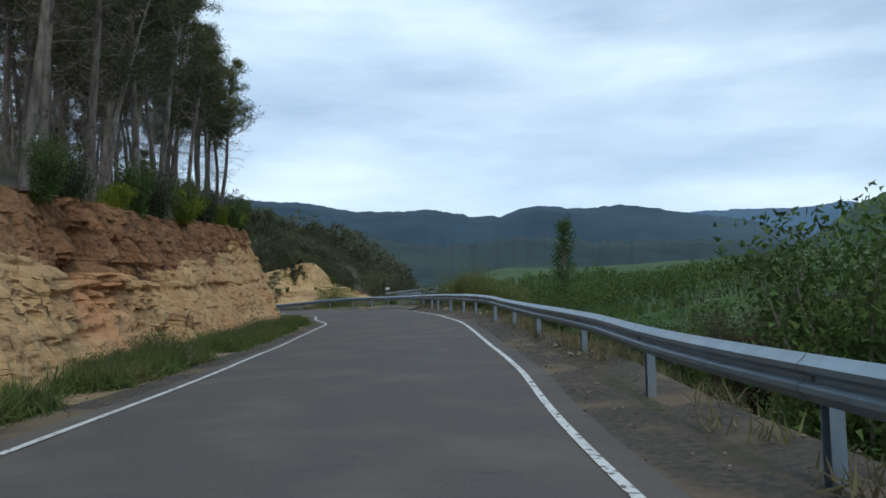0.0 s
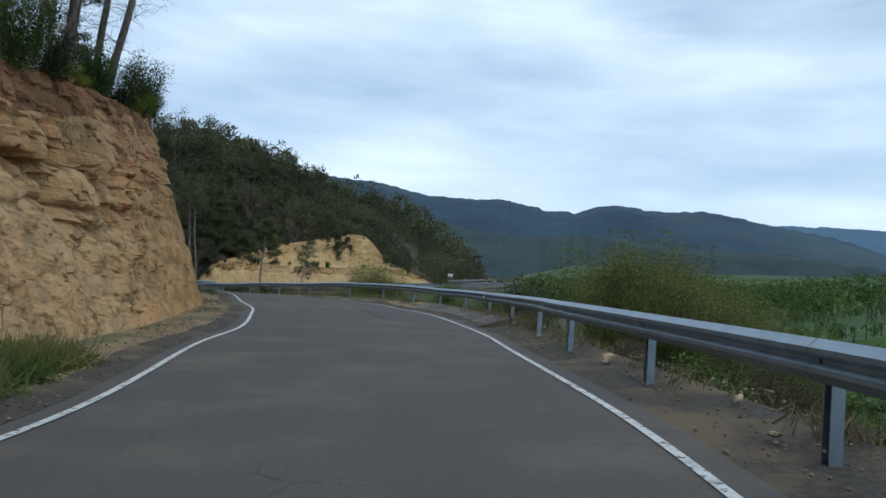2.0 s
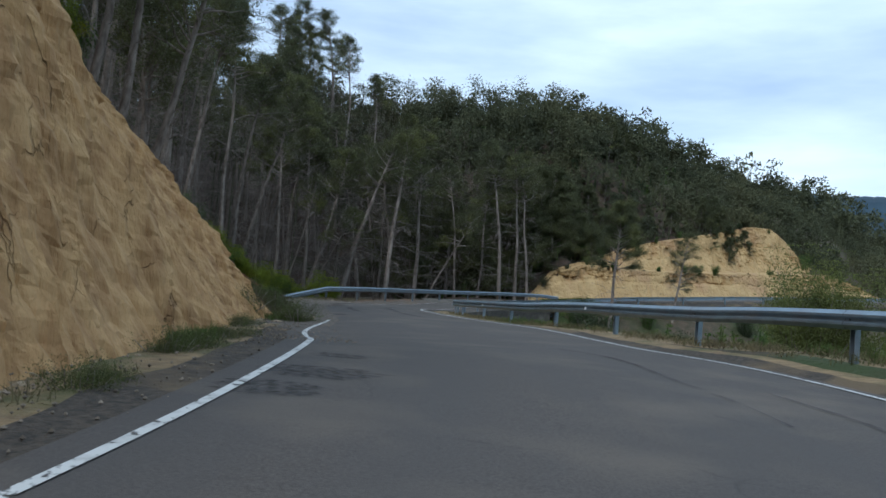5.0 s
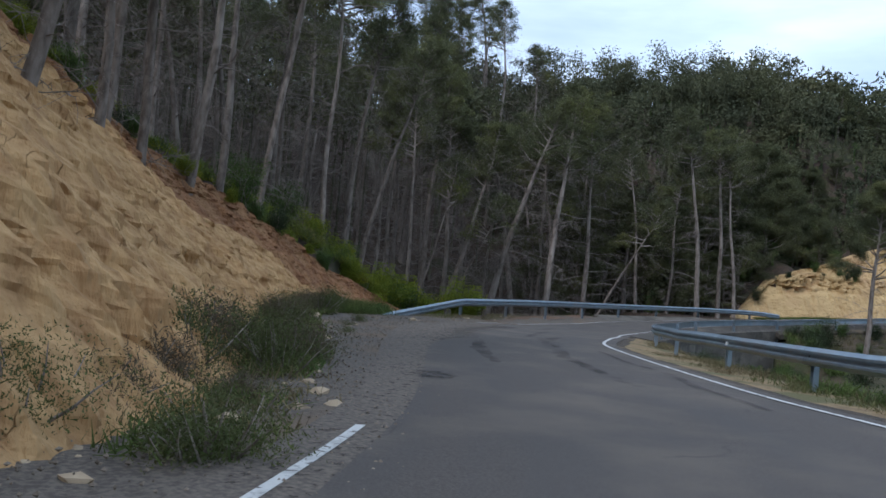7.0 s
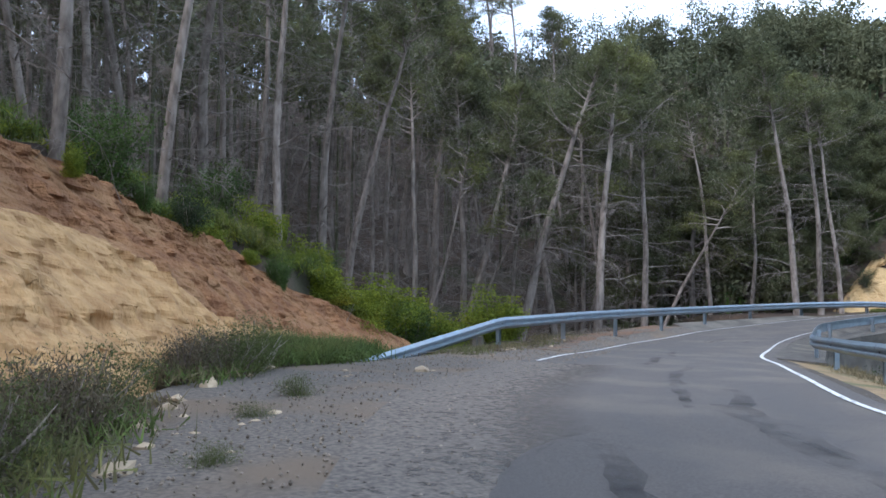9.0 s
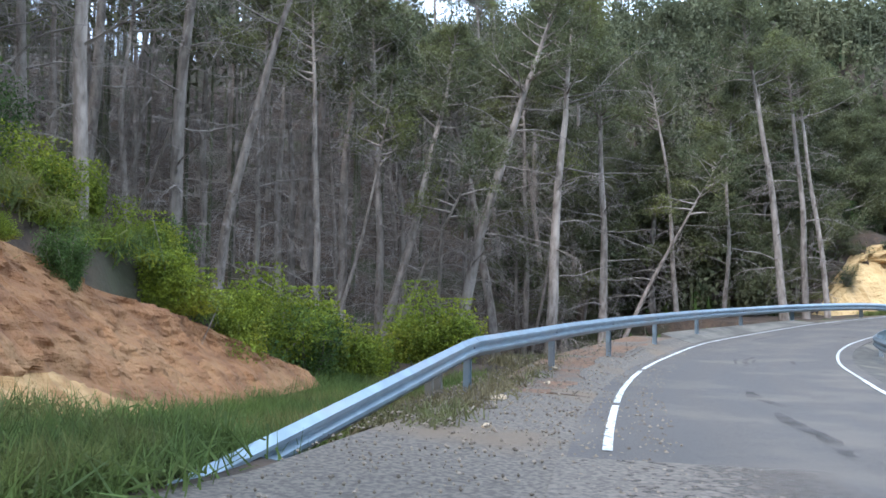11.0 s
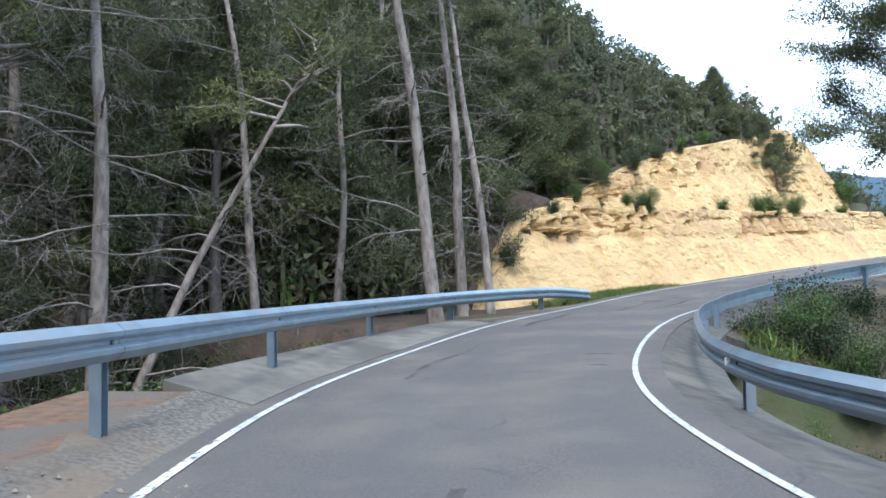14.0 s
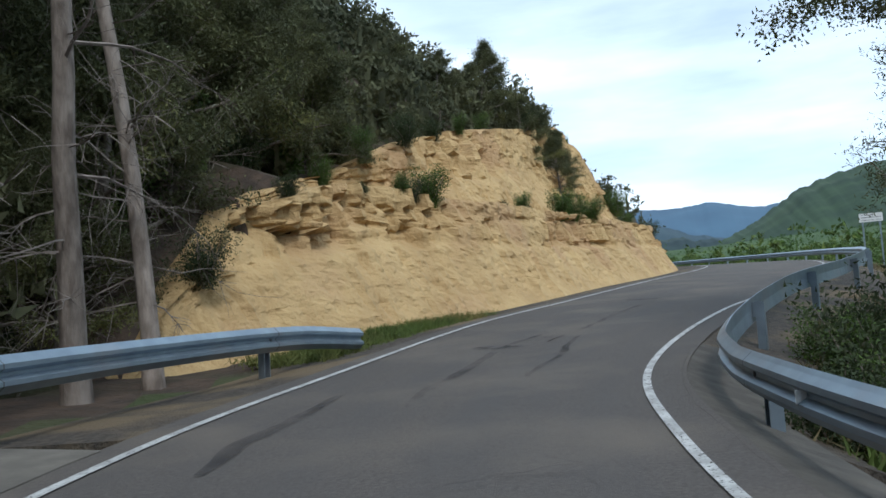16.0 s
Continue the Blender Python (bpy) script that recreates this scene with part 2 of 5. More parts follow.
dark_green = material("evergreen_leaves", (0.042, 0.062, 0.022), 0.7, second=(0.028, 0.04, 0.016), scale=1.1, third=(0.075, 0.07, 0.03), third_scale=0.5, bump=0, by_island=0.4, thin=0.2)
olive = material("olive_leaves", (0.098, 0.115, 0.034), 0.75, second=(0.06, 0.075, 0.025), scale=0.9, third=(0.15, 0.145, 0.05), third_scale=0.35, bump=0, by_island=0.3, thin=0.3)
brown_leaf = material("brownish_leaves", (0.085, 0.075, 0.035), 0.75, second=(0.05, 0.05, 0.022), scale=0.9, third=(0.115, 0.085, 0.045), third_scale=0.4, bump=0, by_island=0.35, thin=0.25)
dry_brush = material("dry_brush", (0.13, 0.105, 0.065), 0.9, second=(0.08, 0.062, 0.042), scale=1.4, third=(0.075, 0.09, 0.035), third_scale=0.5, bump=0, by_island=0.4, thin=0.2)
grass_green = material("grass", (0.12, 0.165, 0.04), 0.8, second=(0.08, 0.115, 0.032), scale=0.9, third=(0.19, 0.17, 0.06), third_scale=0.5, bump=0, by_island=0.35, thin=0.35)
dry_grass = material("dry_grass", (0.20, 0.165, 0.085), 0.9, second=(0.13, 0.105, 0.06), scale=0.9, third=(0.10, 0.12, 0.04), third_scale=0.4, bump=0, by_island=0.35, thin=0.3)
crop_green = material("plantation_leaves", (0.066, 0.12, 0.028), 0.8, second=(0.05, 0.096, 0.023), scale=0.1, third=(0.078, 0.128, 0.032), third_scale=0.03, bump=0, by_island=0.15, thin=0.3)


# ---- mesh helpers ----
def solid(name, verts, faces, mat, parent=None, smooth=False, label=""):
    data = bpy.data.meshes.new(name)
    data.from_pydata([tuple(map(float, v)) for v in verts], [], [tuple(map(int, f)) for f in faces])
    data.materials.append(mat)
    if smooth:
        data.polygons.foreach_set("use_smooth", [True] * len(data.polygons))
    data.update()
    ob = new(name, data)
    if parent:
        ob.parent = parent
    if label:
        ob["label"] = label
    return ob


def grid_faces(rows, cols, start=0, flip=False):
    a = (np.arange(rows - 1)[:, None] * cols + np.arange(cols - 1)[None]).ravel() + start
    quads = np.stack([a, a + 1, a + cols + 1, a + cols], 1)
    return quads[:, ::-1] if flip else quads


def smoothed(points, per=8):
    """Catmull-Rom through points of any dimension."""
    p = np.array(points, float)
    p = np.vstack([2 * p[0] - p[1], p, 2 * p[-1] - p[-2]])
    u = np.linspace(0, 1, per, endpoint=False)[:, None]
    out = [0.5 * (2 * b + (c - a) * u + (2 * a - 5 * b + 4 * c - d) * u**2 + (3 * b - a - 3 * c + d) * u**3) for a, b, c, d in zip(p, p[1:], p[2:], p[3:])]
    return np.vstack(out + [p[-2][None]])


# ---- the road's axis: x, y, z by stations, with width and bank ----
AXIS = [(0.65, -60.05, -1.10), (-0.20, -30.05, -0.56), (-0.83, -8.07, -0.33), (-0.97, -0.09, -0.16), (-1.12, 4.93, -0.01), (-1.38, 9.95, 0.06), (-1.63, 14.45, 0.19), (-1.92, 18.92, 0.31), (-2.27, 24.03, 0.40), (-3.58, 30.82, 0.51), (-4.24, 35.14, 0.60), (-5.88, 41.51, 0.66), (-7.14, 45.71, 0.69), (-8.81, 49.78, 0.74), (-10.68, 53.96, 0.86), (-13.70, 58.62, 0.85), (-16.88, 61.90, 0.69), (-20.88, 66.75, 0.54), (-24.24, 69.81, 0.43), (-28.66, 74.00, 0.30), (-31.54, 77.18, 0.25), (-33.88, 81.51, 0.11), (-35.55, 84.96, -0.04)]
AXIS += [(-37.23, 88.49, -0.21), (-38.49, 92.23, -0.28), (-39.51, 96.08, -0.30), (-40.01, 100.10, -0.20), (-39.68, 103.93, -0.04), (-38.72, 108.17, 0.19), (-37.17, 111.66, 0.41), (-34.19, 115.91, 0.82), (-30.50, 119.74, 1.23), (-26.00, 125.02, 1.72), (-19.49, 133.97, 2.30), (-13.66, 143.71, 2.88), (-9.31, 155.67, 3.46), (-6.06, 175.02, 4.23), (-4.44, 200.00, 5.01), (-2.33, 230.00, 5.79), (-1.82, 300.00, 4.97)]
WIDTH = [4.90, 4.97, 5.05, 5.31, 5.28, 5.58, 5.61, 5.29, 5.29, 5.82, 5.81, 6.28, 6.53, 6.94, 7.09, 7.13, 6.87, 6.17, 5.42, 5.37, 5.22, 4.98, 4.80, 4.40, 4.37, 4.15, 3.97, 3.78, 3.71, 3.62, 4.11, 4.47, 4.79, 4.97, 5.05, 5.07, 5.06, 5.04, 5.02, 5.00]
BANK = [-0.003, -0.000, -0.007, 0.026, 0.037, 0.059, 0.071, 0.068, 0.058, 0.053, 0.043, 0.043, 0.039, 0.020, 0.001, -0.006, 0.011, 0.023, 0.017, 0.008, -0.001, -0.000, -0.006, 0.003, 0.010, 0.020, 0.017, 0.020, 0.016, 0.005, -0.009, -0.014, -0.002, -0.005, -0.005, -0.004, -0.002, -0.001, -0.000, 0.001]
PER = 10
axis = smoothed(np.c_[np.array(AXIS), WIDTH, BANK], PER)
station = np.arange(len(axis)) / PER
way = np.gradient(axis[:, :2], axis=0)
way /= np.linalg.norm(way, axis=1)[:, None]
side = np.c_[way[:, 1], -way[:, 0]]


def offset(right, lift=0.0, frac=1.0):
    """Points beside the axis: frac half-widths plus right metres to the right (negative: left), on the banked plane."""
    d = frac * axis[:, 3] / 2 + right
    return np.c_[axis[:, :2] + side * d[:, None], axis[:, 2] + axis[:, 4] * d.clip(-5, 5) + lift]


def strip(name, left, right, mat, cols=2, label="", under=0.25):
    """A band between two lines of equal length, with a skirt at both edges."""
    rows = [left + (0, 0, -under)] + [left + (right - left) * (c / (cols - 1)) for c in range(cols)] + [right + (0, 0, -under)]
    verts = np.stack(rows, 1).reshape(-1, 3)
    ends = [tuple(range(len(rows))), tuple(range(len(verts) - 1, len(verts) - 1 - len(rows), -1))]
    ob = solid(name, verts, grid_faces(len(left), len(rows), flip=False).tolist() + ends, mat, label=label)
    u = np.r_[0, np.cumsum(np.linalg.norm(np.diff(left[:, :2], axis=0), axis=1))]
    uv = np.stack([np.repeat(u[:, None], len(rows), 1), np.repeat(np.linspace(0, 7, len(rows))[None], len(left), 0)], -1).reshape(-1, 2)
    corner = np.empty(len(ob.data.loops), int)
    ob.data.loops.foreach_get("vertex_index", corner)
    ob.data.uv_layers.new(name="lane").data.foreach_set("uv", uv[corner].ravel())
    return tagged(ob, label, name.split("_")[-1], kind="structure")


road = strip("road", offset(-0.35, 0.0, -1), offset(0.35), asphalt, 9, "grey asphalt mountain road with worn white edge lines")


# ---- ground ----
def profile(x, xs, ys):
    return np.interp(x, xs, ys)


TOP = ([0, 2, 4, 8, 10, 12, 14, 16, 17.5, 19, 20, 21, 21.7, 22.3, 22.7, 23.0, 23.3], [3.0, 3.4, 3.9, 5.0, 5.9, 7.1, 8.5, 8.3, 7.4, 6.0, 4.6, 3.5, 2.8, 1.9, 1.4, 0.7, 0.0])
FOOT = ([0, 7, 9.5, 12, 15, 17, 18, 19, 20, 21, 22, 22.7], [1.7, 1.85, 1.95, 1.7, 1.3, 1.2, 1.8, 2.6, 3.7, 5.1, 6.0, 6.2])
TOP_B = ([28, 29.2, 29.45, 29.7, 30, 30.3, 30.6, 31, 31.6, 32.2, 32.8, 33.1, 33.45, 33.65, 33.9, 34.4, 35], [0.0, 0.0, 1.4, 2.9, 3.6, 3.9, 4.5, 5.1, 5.8, 6.5, 7.5, 8.1, 8.1, 6.2, 3.9, 1.9, 0.0])
BENCH_B = ([28, 29.2, 29.45, 29.7, 30, 30.3, 31, 32, 33, 34, 34.4, 35], [0.0, 0.0, 1.4, 2.8, 3.4, 3.5, 3.1, 2.8, 2.8, 2.9, 1.8, 0.0])
FOOT_B = ([28, 28.6, 29.3, 30, 31, 40], [7.5, 6.2, 4.0, 2.3, 1.4, 1.3])
# share of the height (down), and depth as a share of the height
LEAN = ([0, 8, 12, 14, 15.2, 16.5, 18, 22], [0.42, 0.44, 0.37, 0.37, 0.53, 0.80, 0.95, 1.0])
FACE_A = ([0, 0.25, 0.3, 0.6, 0.64, 1.0], [0, 0.26, 0.29, 0.60, 0.66, 1.0])


RAIL = ([0, 2, 3, 4, 7, 8.5, 9.3, 11, 13, 15, 17, 18, 19.2, 20.5, 21, 22, 24.7, 25.6, 27, 28, 28.8, 30, 31.5, 39], [1.2, 1.25, 1.3, 1.2, 1.05, 0.95, 1.05, 1.7, 1.9, 1.7, 1.4, 1.8, 2.2, 2.0, 1.5, 1.4, 1.3, 1.0, 1.0, 0.85, 0.8, 1.1, 1.3, 1.3])
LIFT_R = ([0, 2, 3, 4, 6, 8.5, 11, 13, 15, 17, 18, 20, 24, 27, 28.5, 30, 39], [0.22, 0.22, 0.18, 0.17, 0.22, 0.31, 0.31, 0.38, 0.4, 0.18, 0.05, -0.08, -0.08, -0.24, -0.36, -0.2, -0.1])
LIFT_L = ([0, 20, 23, 24, 26, 27.5, 29, 39], [0, 0.02, 0.12, 0.28, 0.28, 0.12, -0.05, 0])


HILL = [(-150, 60, 20), (-110, 95, 20), (-86, 120, 20), (-74, 131, 21.5), (-62.6, 139, 22), (-52, 143, 21.5), (-43, 150, 19), (-37.5, 160, 17.5), (-33, 187, 17), (-28.5, 226, 16.5), (-23, 276, 11.5), (-20, 320, 8)]


def rough(x, y, size, amount):
    return amount * (np.sin(x / size + 1.3 * np.sin(y / size * 0.7)) * np.cos(y / size * 1.1 + 0.8 * np.sin(x / size * 0.9 + 2)))


def ground_height(x, y):
    """Height of the land, from the distance to the road and a few large slopes."""
    x, y = np.asarray(x, float), np.asarray(y, float)
    flat = np.stack([x.ravel(), y.ravel()], 1)
    best, at = np.full(len(flat), 1e9), np.zeros(len(flat), int)
    for k in range(0, len(axis), 2):
        d = (flat[:, 0] - axis[k, 0]) ** 2 + (flat[:, 1] - axis[k, 1]) ** 2
        near = d < best
        best[near], at[near] = d[near], k
    dx = flat - axis[at, :2]
    lat = (dx * side[at]).sum(1)
    dist = np.sqrt(best)
    s, half, zc, bank = station[at], axis[at, 3] / 2, axis[at, 2], axis[at, 4]
    out = np.maximum(dist - half, 0)
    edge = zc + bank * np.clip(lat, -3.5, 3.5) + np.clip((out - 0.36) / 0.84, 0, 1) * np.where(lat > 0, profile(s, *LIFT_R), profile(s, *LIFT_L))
    px, py = flat[:, 0], flat[:, 1]
    # uphill side
    top, foot = profile(s, *TOP), profile(s, *FOOT)
    late = s > 27.5
    top = np.where(late, profile(s, *TOP_B), top)
    foot = np.where(late, profile(s, *FOOT_B), foot)
    deep = np.where(late, 0.45 * top + np.where(top > 3.6, 1.7, 0), profile(s, *LEAN) * top)
    back = np.maximum(out - foot - 0.5 - deep, 0)
    rise = np.where(out > foot + 0.6 + deep, top - 0.25, np.where(out > foot + 0.4, top * np.clip((out - foot - 0.9) / (deep + 0.3), 0, 1) - 0.9, 0))
    hill = np.interp(s, [29, 29.2, 30.4, 31.6], [0.30, 0.40, 0.36, 0.05]) * back * np.exp(-back / 170)
    gully = np.exp(-(((px + 52) / 9) ** 2 + ((py - 97) / 7) ** 2)) * 0.5 + np.exp(-(((px + 46) / 3.5) ** 2 + ((py - 99) / 6.5) ** 2)) * 0.5
    shelf = np.where((s > 21) & (s < 24), -0.2 * np.clip(out - 1.6, 0, 3), 0) - np.where((s >= 24.4) & (s < 28), 2.0 * np.clip((out - 1.25) / 1.9, 0, 1), 0)
    up = edge - 0.14 + rise + np.where((s > 20) & (s < 29), 0.10 * np.maximum(out - 12, 0) * np.exp(-out / 260), hill) - gully + shelf
    up = up + 3.3 * np.exp(-(((px + 51.5) / 7) ** 2 + ((py - 83) / 6.5) ** 2)) * np.clip((out - 6) / 4, 0, 1)
    # wooded hill behind the bend
    crest = np.full(len(flat), -50.0)
    for (ax, ay, az), (bx, by, bz) in zip(HILL, HILL[1:]):
        u = np.clip(((px - ax) * (bx - ax) + (py - ay) * (by - ay)) / ((bx - ax) ** 2 + (by - ay) ** 2), 0, 1)
        away = np.hypot(px - ax - u * (bx - ax), py - ay - u * (by - ay))
        fall = np.where((px - ax) * (by - ay) > (py - ay) * (bx - ax), 0.36 + 0.24 * np.clip((py - 132) / 12, 0, 1), 0.36)
        crest = np.maximum(crest, az + u * (bz - az) - fall * (np.sqrt(away**2 + 16) - 4))
    blend = np.clip((s - 28.6) / 2.2, 0, 1)
    fade = np.clip((out - (11 + blend * (foot + deep - 9.5))) / (26 - 18 * blend), 0, 1)
    up = np.where(crest > up, up + (crest - up) * fade, up)
    # valley side
    start = profile(s, *RAIL) + 0.5
    bridge = (s > 22.9) & (s < 28.3)
    drop = np.where(bridge, np.clip((out - 0.35) / 0.8, 0, 1) * 2.9, np.clip((out - start) / 4.5, 0, 1) * 2.6) + np.clip((out - 6) / 30, 0, 1) * 2.2
    far_rise = 0.22 * np.maximum(out - 45, 0) * np.exp(-np.maximum(out - 45, 0) / 420) * np.clip((px + 60) / 120, 0.5, 1)
    down = edge - 0.14 - drop + far_rise
    z = np.where(lat < 0, up + (down - up) * np.clip((py - 262) / 35, 0, 1), down)
    z += np.clip(out / 10, 0, 1) * (rough(px, py, 3.1, 0.12) + rough(px, py, 11, 0.3)) + np.clip((out - 40) / 200, 0, 1) * rough(px, py, 60, 3.0)
    return z.reshape(x.shape)


def axis_steps(low, high, fine, far, grow=1.18):
    a = list(np.arange(low, high, fine))
    step = fine
    while a[-1] < far[1]:
        step *= grow
        a.append(a[-1] + step)
    step = fine
    while a[0] > far[0]:
        step *= grow
        a.insert(0, a[0] - step)
    return np.array(a)


gx, gy = axis_steps(-62, 16, 0.8, (-3200, 3200)), axis_steps(-12, 140, 0.8, (-2500, 4200))
X, Y = np.meshgrid(gx, gy, indexing="ij")
Z = ground_height(X, Y)
ground = tagged(solid("ground", np.stack([X, Y, Z], -1).reshape(-1, 3), grid_faces(len(gx), len(gy), flip=True), soil, smooth=True), "dry scrubby hillside and valley floor with low grass", "ground", kind="structure")
ground.data.materials.append(meadow)
quads = grid_faces(len(gx), len(gy), flip=True)
cx, cy = X.ravel()[quads].mean(1), Y.ravel()[quads].mean(1)
reach = np.full(len(cx), 1e9)
for k in range(0, len(axis), 6):
    reach = np.minimum(reach, np.hypot(cx - axis[k, 0], cy - axis[k, 1]))
field = (cx > 2 + 0.05 * np.maximum(cy - 120, 0)) & (reach > 24 + 5 * np.sin(cy / 17)) & (cx < 600) & (cy > -300)
left_of = np.interp(cy, axis[:, 1], axis[:, 0])
wood_land = (cx < left_of) & (reach > 4.2) & (cy > 60) & (cy < 135) & (cx > -130)
ground.data.materials.append(forest_floor)
ground.data.polygons.foreach_set("material_index", np.where(wood_land, 2, field.astype(int)))


# ---- rock cuttings ----
def blocks(a, z, seed, thick=0.34, long=0.75):
    """Beds of jointed blocks: how far the block at a, z stands out (-0.5 to 0.5), and the metres to its nearest joint."""
    z = z + 0.16 * noise.noise(Vector((a * 0.22, z * 0.5, seed + 60))) + 0.05 * noise.noise(Vector((a * 1.7, z * 1.7, seed + 61)))
    layer = z / thick + 0.55 * noise.noise(Vector((3.0, z * 1.1, seed + 62)))
    bed = math.floor(layer)
    size = long * (0.5 + 1.1 * noise.cell(Vector((bed * 1.7 + 0.5, 0.5, seed + 63))))
    along = (a + 0.10 * noise.noise(Vector((a * 2.3, z * 2.3, seed + 64)))) / size + 7.3 * noise.cell(Vector((bed * 1.7 + 0.5, 4.5, seed + 65)))
    along += 0.30 * noise.noise(Vector((along * 0.9, bed * 3.0, seed + 66)))
    piece = math.floor(along)
    out = 0.85 * noise.cell(Vector((bed * 1.7 + 0.5, piece * 1.3 + 0.5, seed + 67))) + 0.15 * noise.cell(Vector((bed * 1.7 + 0.5, 9.5, seed + 68)))
    u, v = layer - bed, along - piece
    return out - 0.5, min(min(u, 1 - u) * thick, min(v, 1 - v) * size)


def cutting(name, first, last, foot, tops, shape, mat, label, beds, seed=0.0, block=(0.34, 0.75), fine=0.12):
    """A rock face along the road's left side, with ledges, jointed blocks and rain flutes. shape(s, u, h): height, depth and how broken the rock is."""
    rows = np.arange(int(first * PER), int(last * PER) + 1)
    base = offset(0, 0, -1)[rows]
    length = np.r_[0, np.cumsum(np.linalg.norm(np.diff(base[:, :2], axis=0), axis=1))]
    even = np.arange(0, length[-1], fine)
    pick = np.interp(even, length, np.arange(len(rows)))
    along = lambda table: np.array([np.interp(pick, np.arange(len(rows)), c) for c in table.T]).T
    line, out = along(base), along(-side[rows])
    s = np.interp(pick, np.arange(len(rows)), station[rows])
    h, f = profile(s, *tops), profile(s, *foot)
    up = np.linspace(0, 1, 92)
    verts, red, strong = [], [], (0.35, 1.25, 0.6, 0.5) if first < 20 else (0.5, 0.45, 0.4)
    for i, a in enumerate(even):
        wob = [b + 0.03 * noise.noise(Vector((a * 0.2, 5.0 * k, seed))) for k, b in enumerate(beds)]
        heights, depths, crack, rain = shape(s[i], up, h[i])
        for u, z, depth, hard in zip(up, heights, depths, crack):
            sway = 0.25 * noise.noise(Vector((a * 0.7, z * 1.1, seed + 70)))
            flute = 0.55 * noise.noise(Vector((a * 1.7 + sway, z * 0.3, seed))) + 0.75 - 1.5 * abs(noise.noise(Vector((a * 3.4 + sway, z * 0.35, seed + 71)))) - 0.6 * abs(noise.noise(Vector((a * 8.0 + sway, z * 0.8, seed + 72))))
            crag = noise.fractal(Vector((a * 0.55, z * 0.7, seed + 9)), 0.8, 2.1, 4)
            patch = min(1.0, max(0.25, 0.65 + 1.5 * noise.noise(Vector((a * 0.13, z * 0.45, seed + 20)))))
            stands, edge = blocks(a, z, seed, *block)
            big, gap_big = blocks(a * 0.45 + 31, z * 0.45, seed + 100, *block)
            broken = hard * patch
            d = depth + rain * max(0.0, 1.0 - 0.7 * hard) * flute + 0.16 * crag - broken * (0.26 * stands + 0.34 * big - 0.10 * math.exp(-((edge / 0.045) ** 2)) - 0.13 * math.exp(-((gap_big / 0.035) ** 2)))
            # short upright gouges left by the digger and the rain
            gouge = max(0.0, noise.noise(Vector((a * 3.6 + 2 * sway, z * 0.6, seed + 90))) - 0.16) + 0.7 * max(0.0, noise.noise(Vector((a * 6.5 + sway, z * 1.5, seed + 91))) - 0.20)
            d += 0.30 * gouge * (1.0 - 0.35 * min(hard, 1.0)) * (1.0 if s[i] < 15.5 else 0.5)
            if 16 < s[i] < 25:
                d += min(1.0, s[i] - 16) * (0.16 * noise.fractal(Vector((a * 1.6, z * 1.8, seed + 80)), 0.8, 2.2, 4) + 0.10 * noise.noise(Vector((a * 3.4, z * 3.0, seed + 81))) + 0.08 * noise.noise(Vector((a * 7.0, z * 6.5, seed + 82))))
            d += 0.05 * noise.noise(Vector((a * 4.5, z * 4.5, seed))) + 0.03 * noise.noise(Vector((a * 10, z * 10, seed)))
            for b in wob:
                gap = (u - b) * h[i]
                weight = strong[wob.index(b)] * (0.35 + 0.65 * patch)
                d += weight * (0.16 * math.exp(-((gap / 0.07) ** 2)) * (0.3 + patch) - 0.22 * patch / (1 + math.exp(-gap / 0.04)) * math.exp(-max(gap, 0) / 0.7)) * min(hard, 1.1)
            hold = min(1.0, z / 0.6)
            red.append(2 * (10.2 + 1.2 * noise.noise(Vector((a * 0.3, z * 0.7, seed + 33))) < s[i] < 25 and u < 0.60 + 0.06 * noise.noise(Vector((a * 0.5, 2.0, seed + 34))) + float(np.interp(s[i], [15, 17], [0, 0.5]))) if not (s[i] < 25 and u * h[i] > h[i] - (0.5 + 0.09 * h[i]) * float(np.interp(s[i], [0, 4, 8, 12, 14, 19, 21], [1.9, 1.8, 1.2, 0.5, 0.6, 1.0, 3.0])) + 0.7 * noise.noise(Vector((a * 0.5, z * 0.6, seed + 30)))) else 1)
            d = f[i] + (depth + (d - depth) * hold)
            verts.append((line[i, 0] + out[i, 0] * d, line[i, 1] + out[i, 1] * d, line[i, 2] - 0.35 + z + 0.13 * crag * hold))
        red += [int(s[i] < 25)] * 2
        for extra, lift in ((0.5, 0.05), (2.2, -0.7)):
            d = f[i] + depths[-1] + extra
            verts.append((line[i, 0] + out[i, 0] * d, line[i, 1] + out[i, 1] * d, line[i, 2] - 0.35 + h[i] + lift))
    quads = grid_faces(len(line), len(up) + 2, flip=True)
    ob = solid(name, verts, quads, mat)
    ob.data.materials.append(red_soil)
    ob.data.materials.append(clay)
    ob.data.polygons.foreach_set("material_index", np.array(red, int)[quads[:, 0]])
    return tagged(ob, label, "rock face", kind="structure")


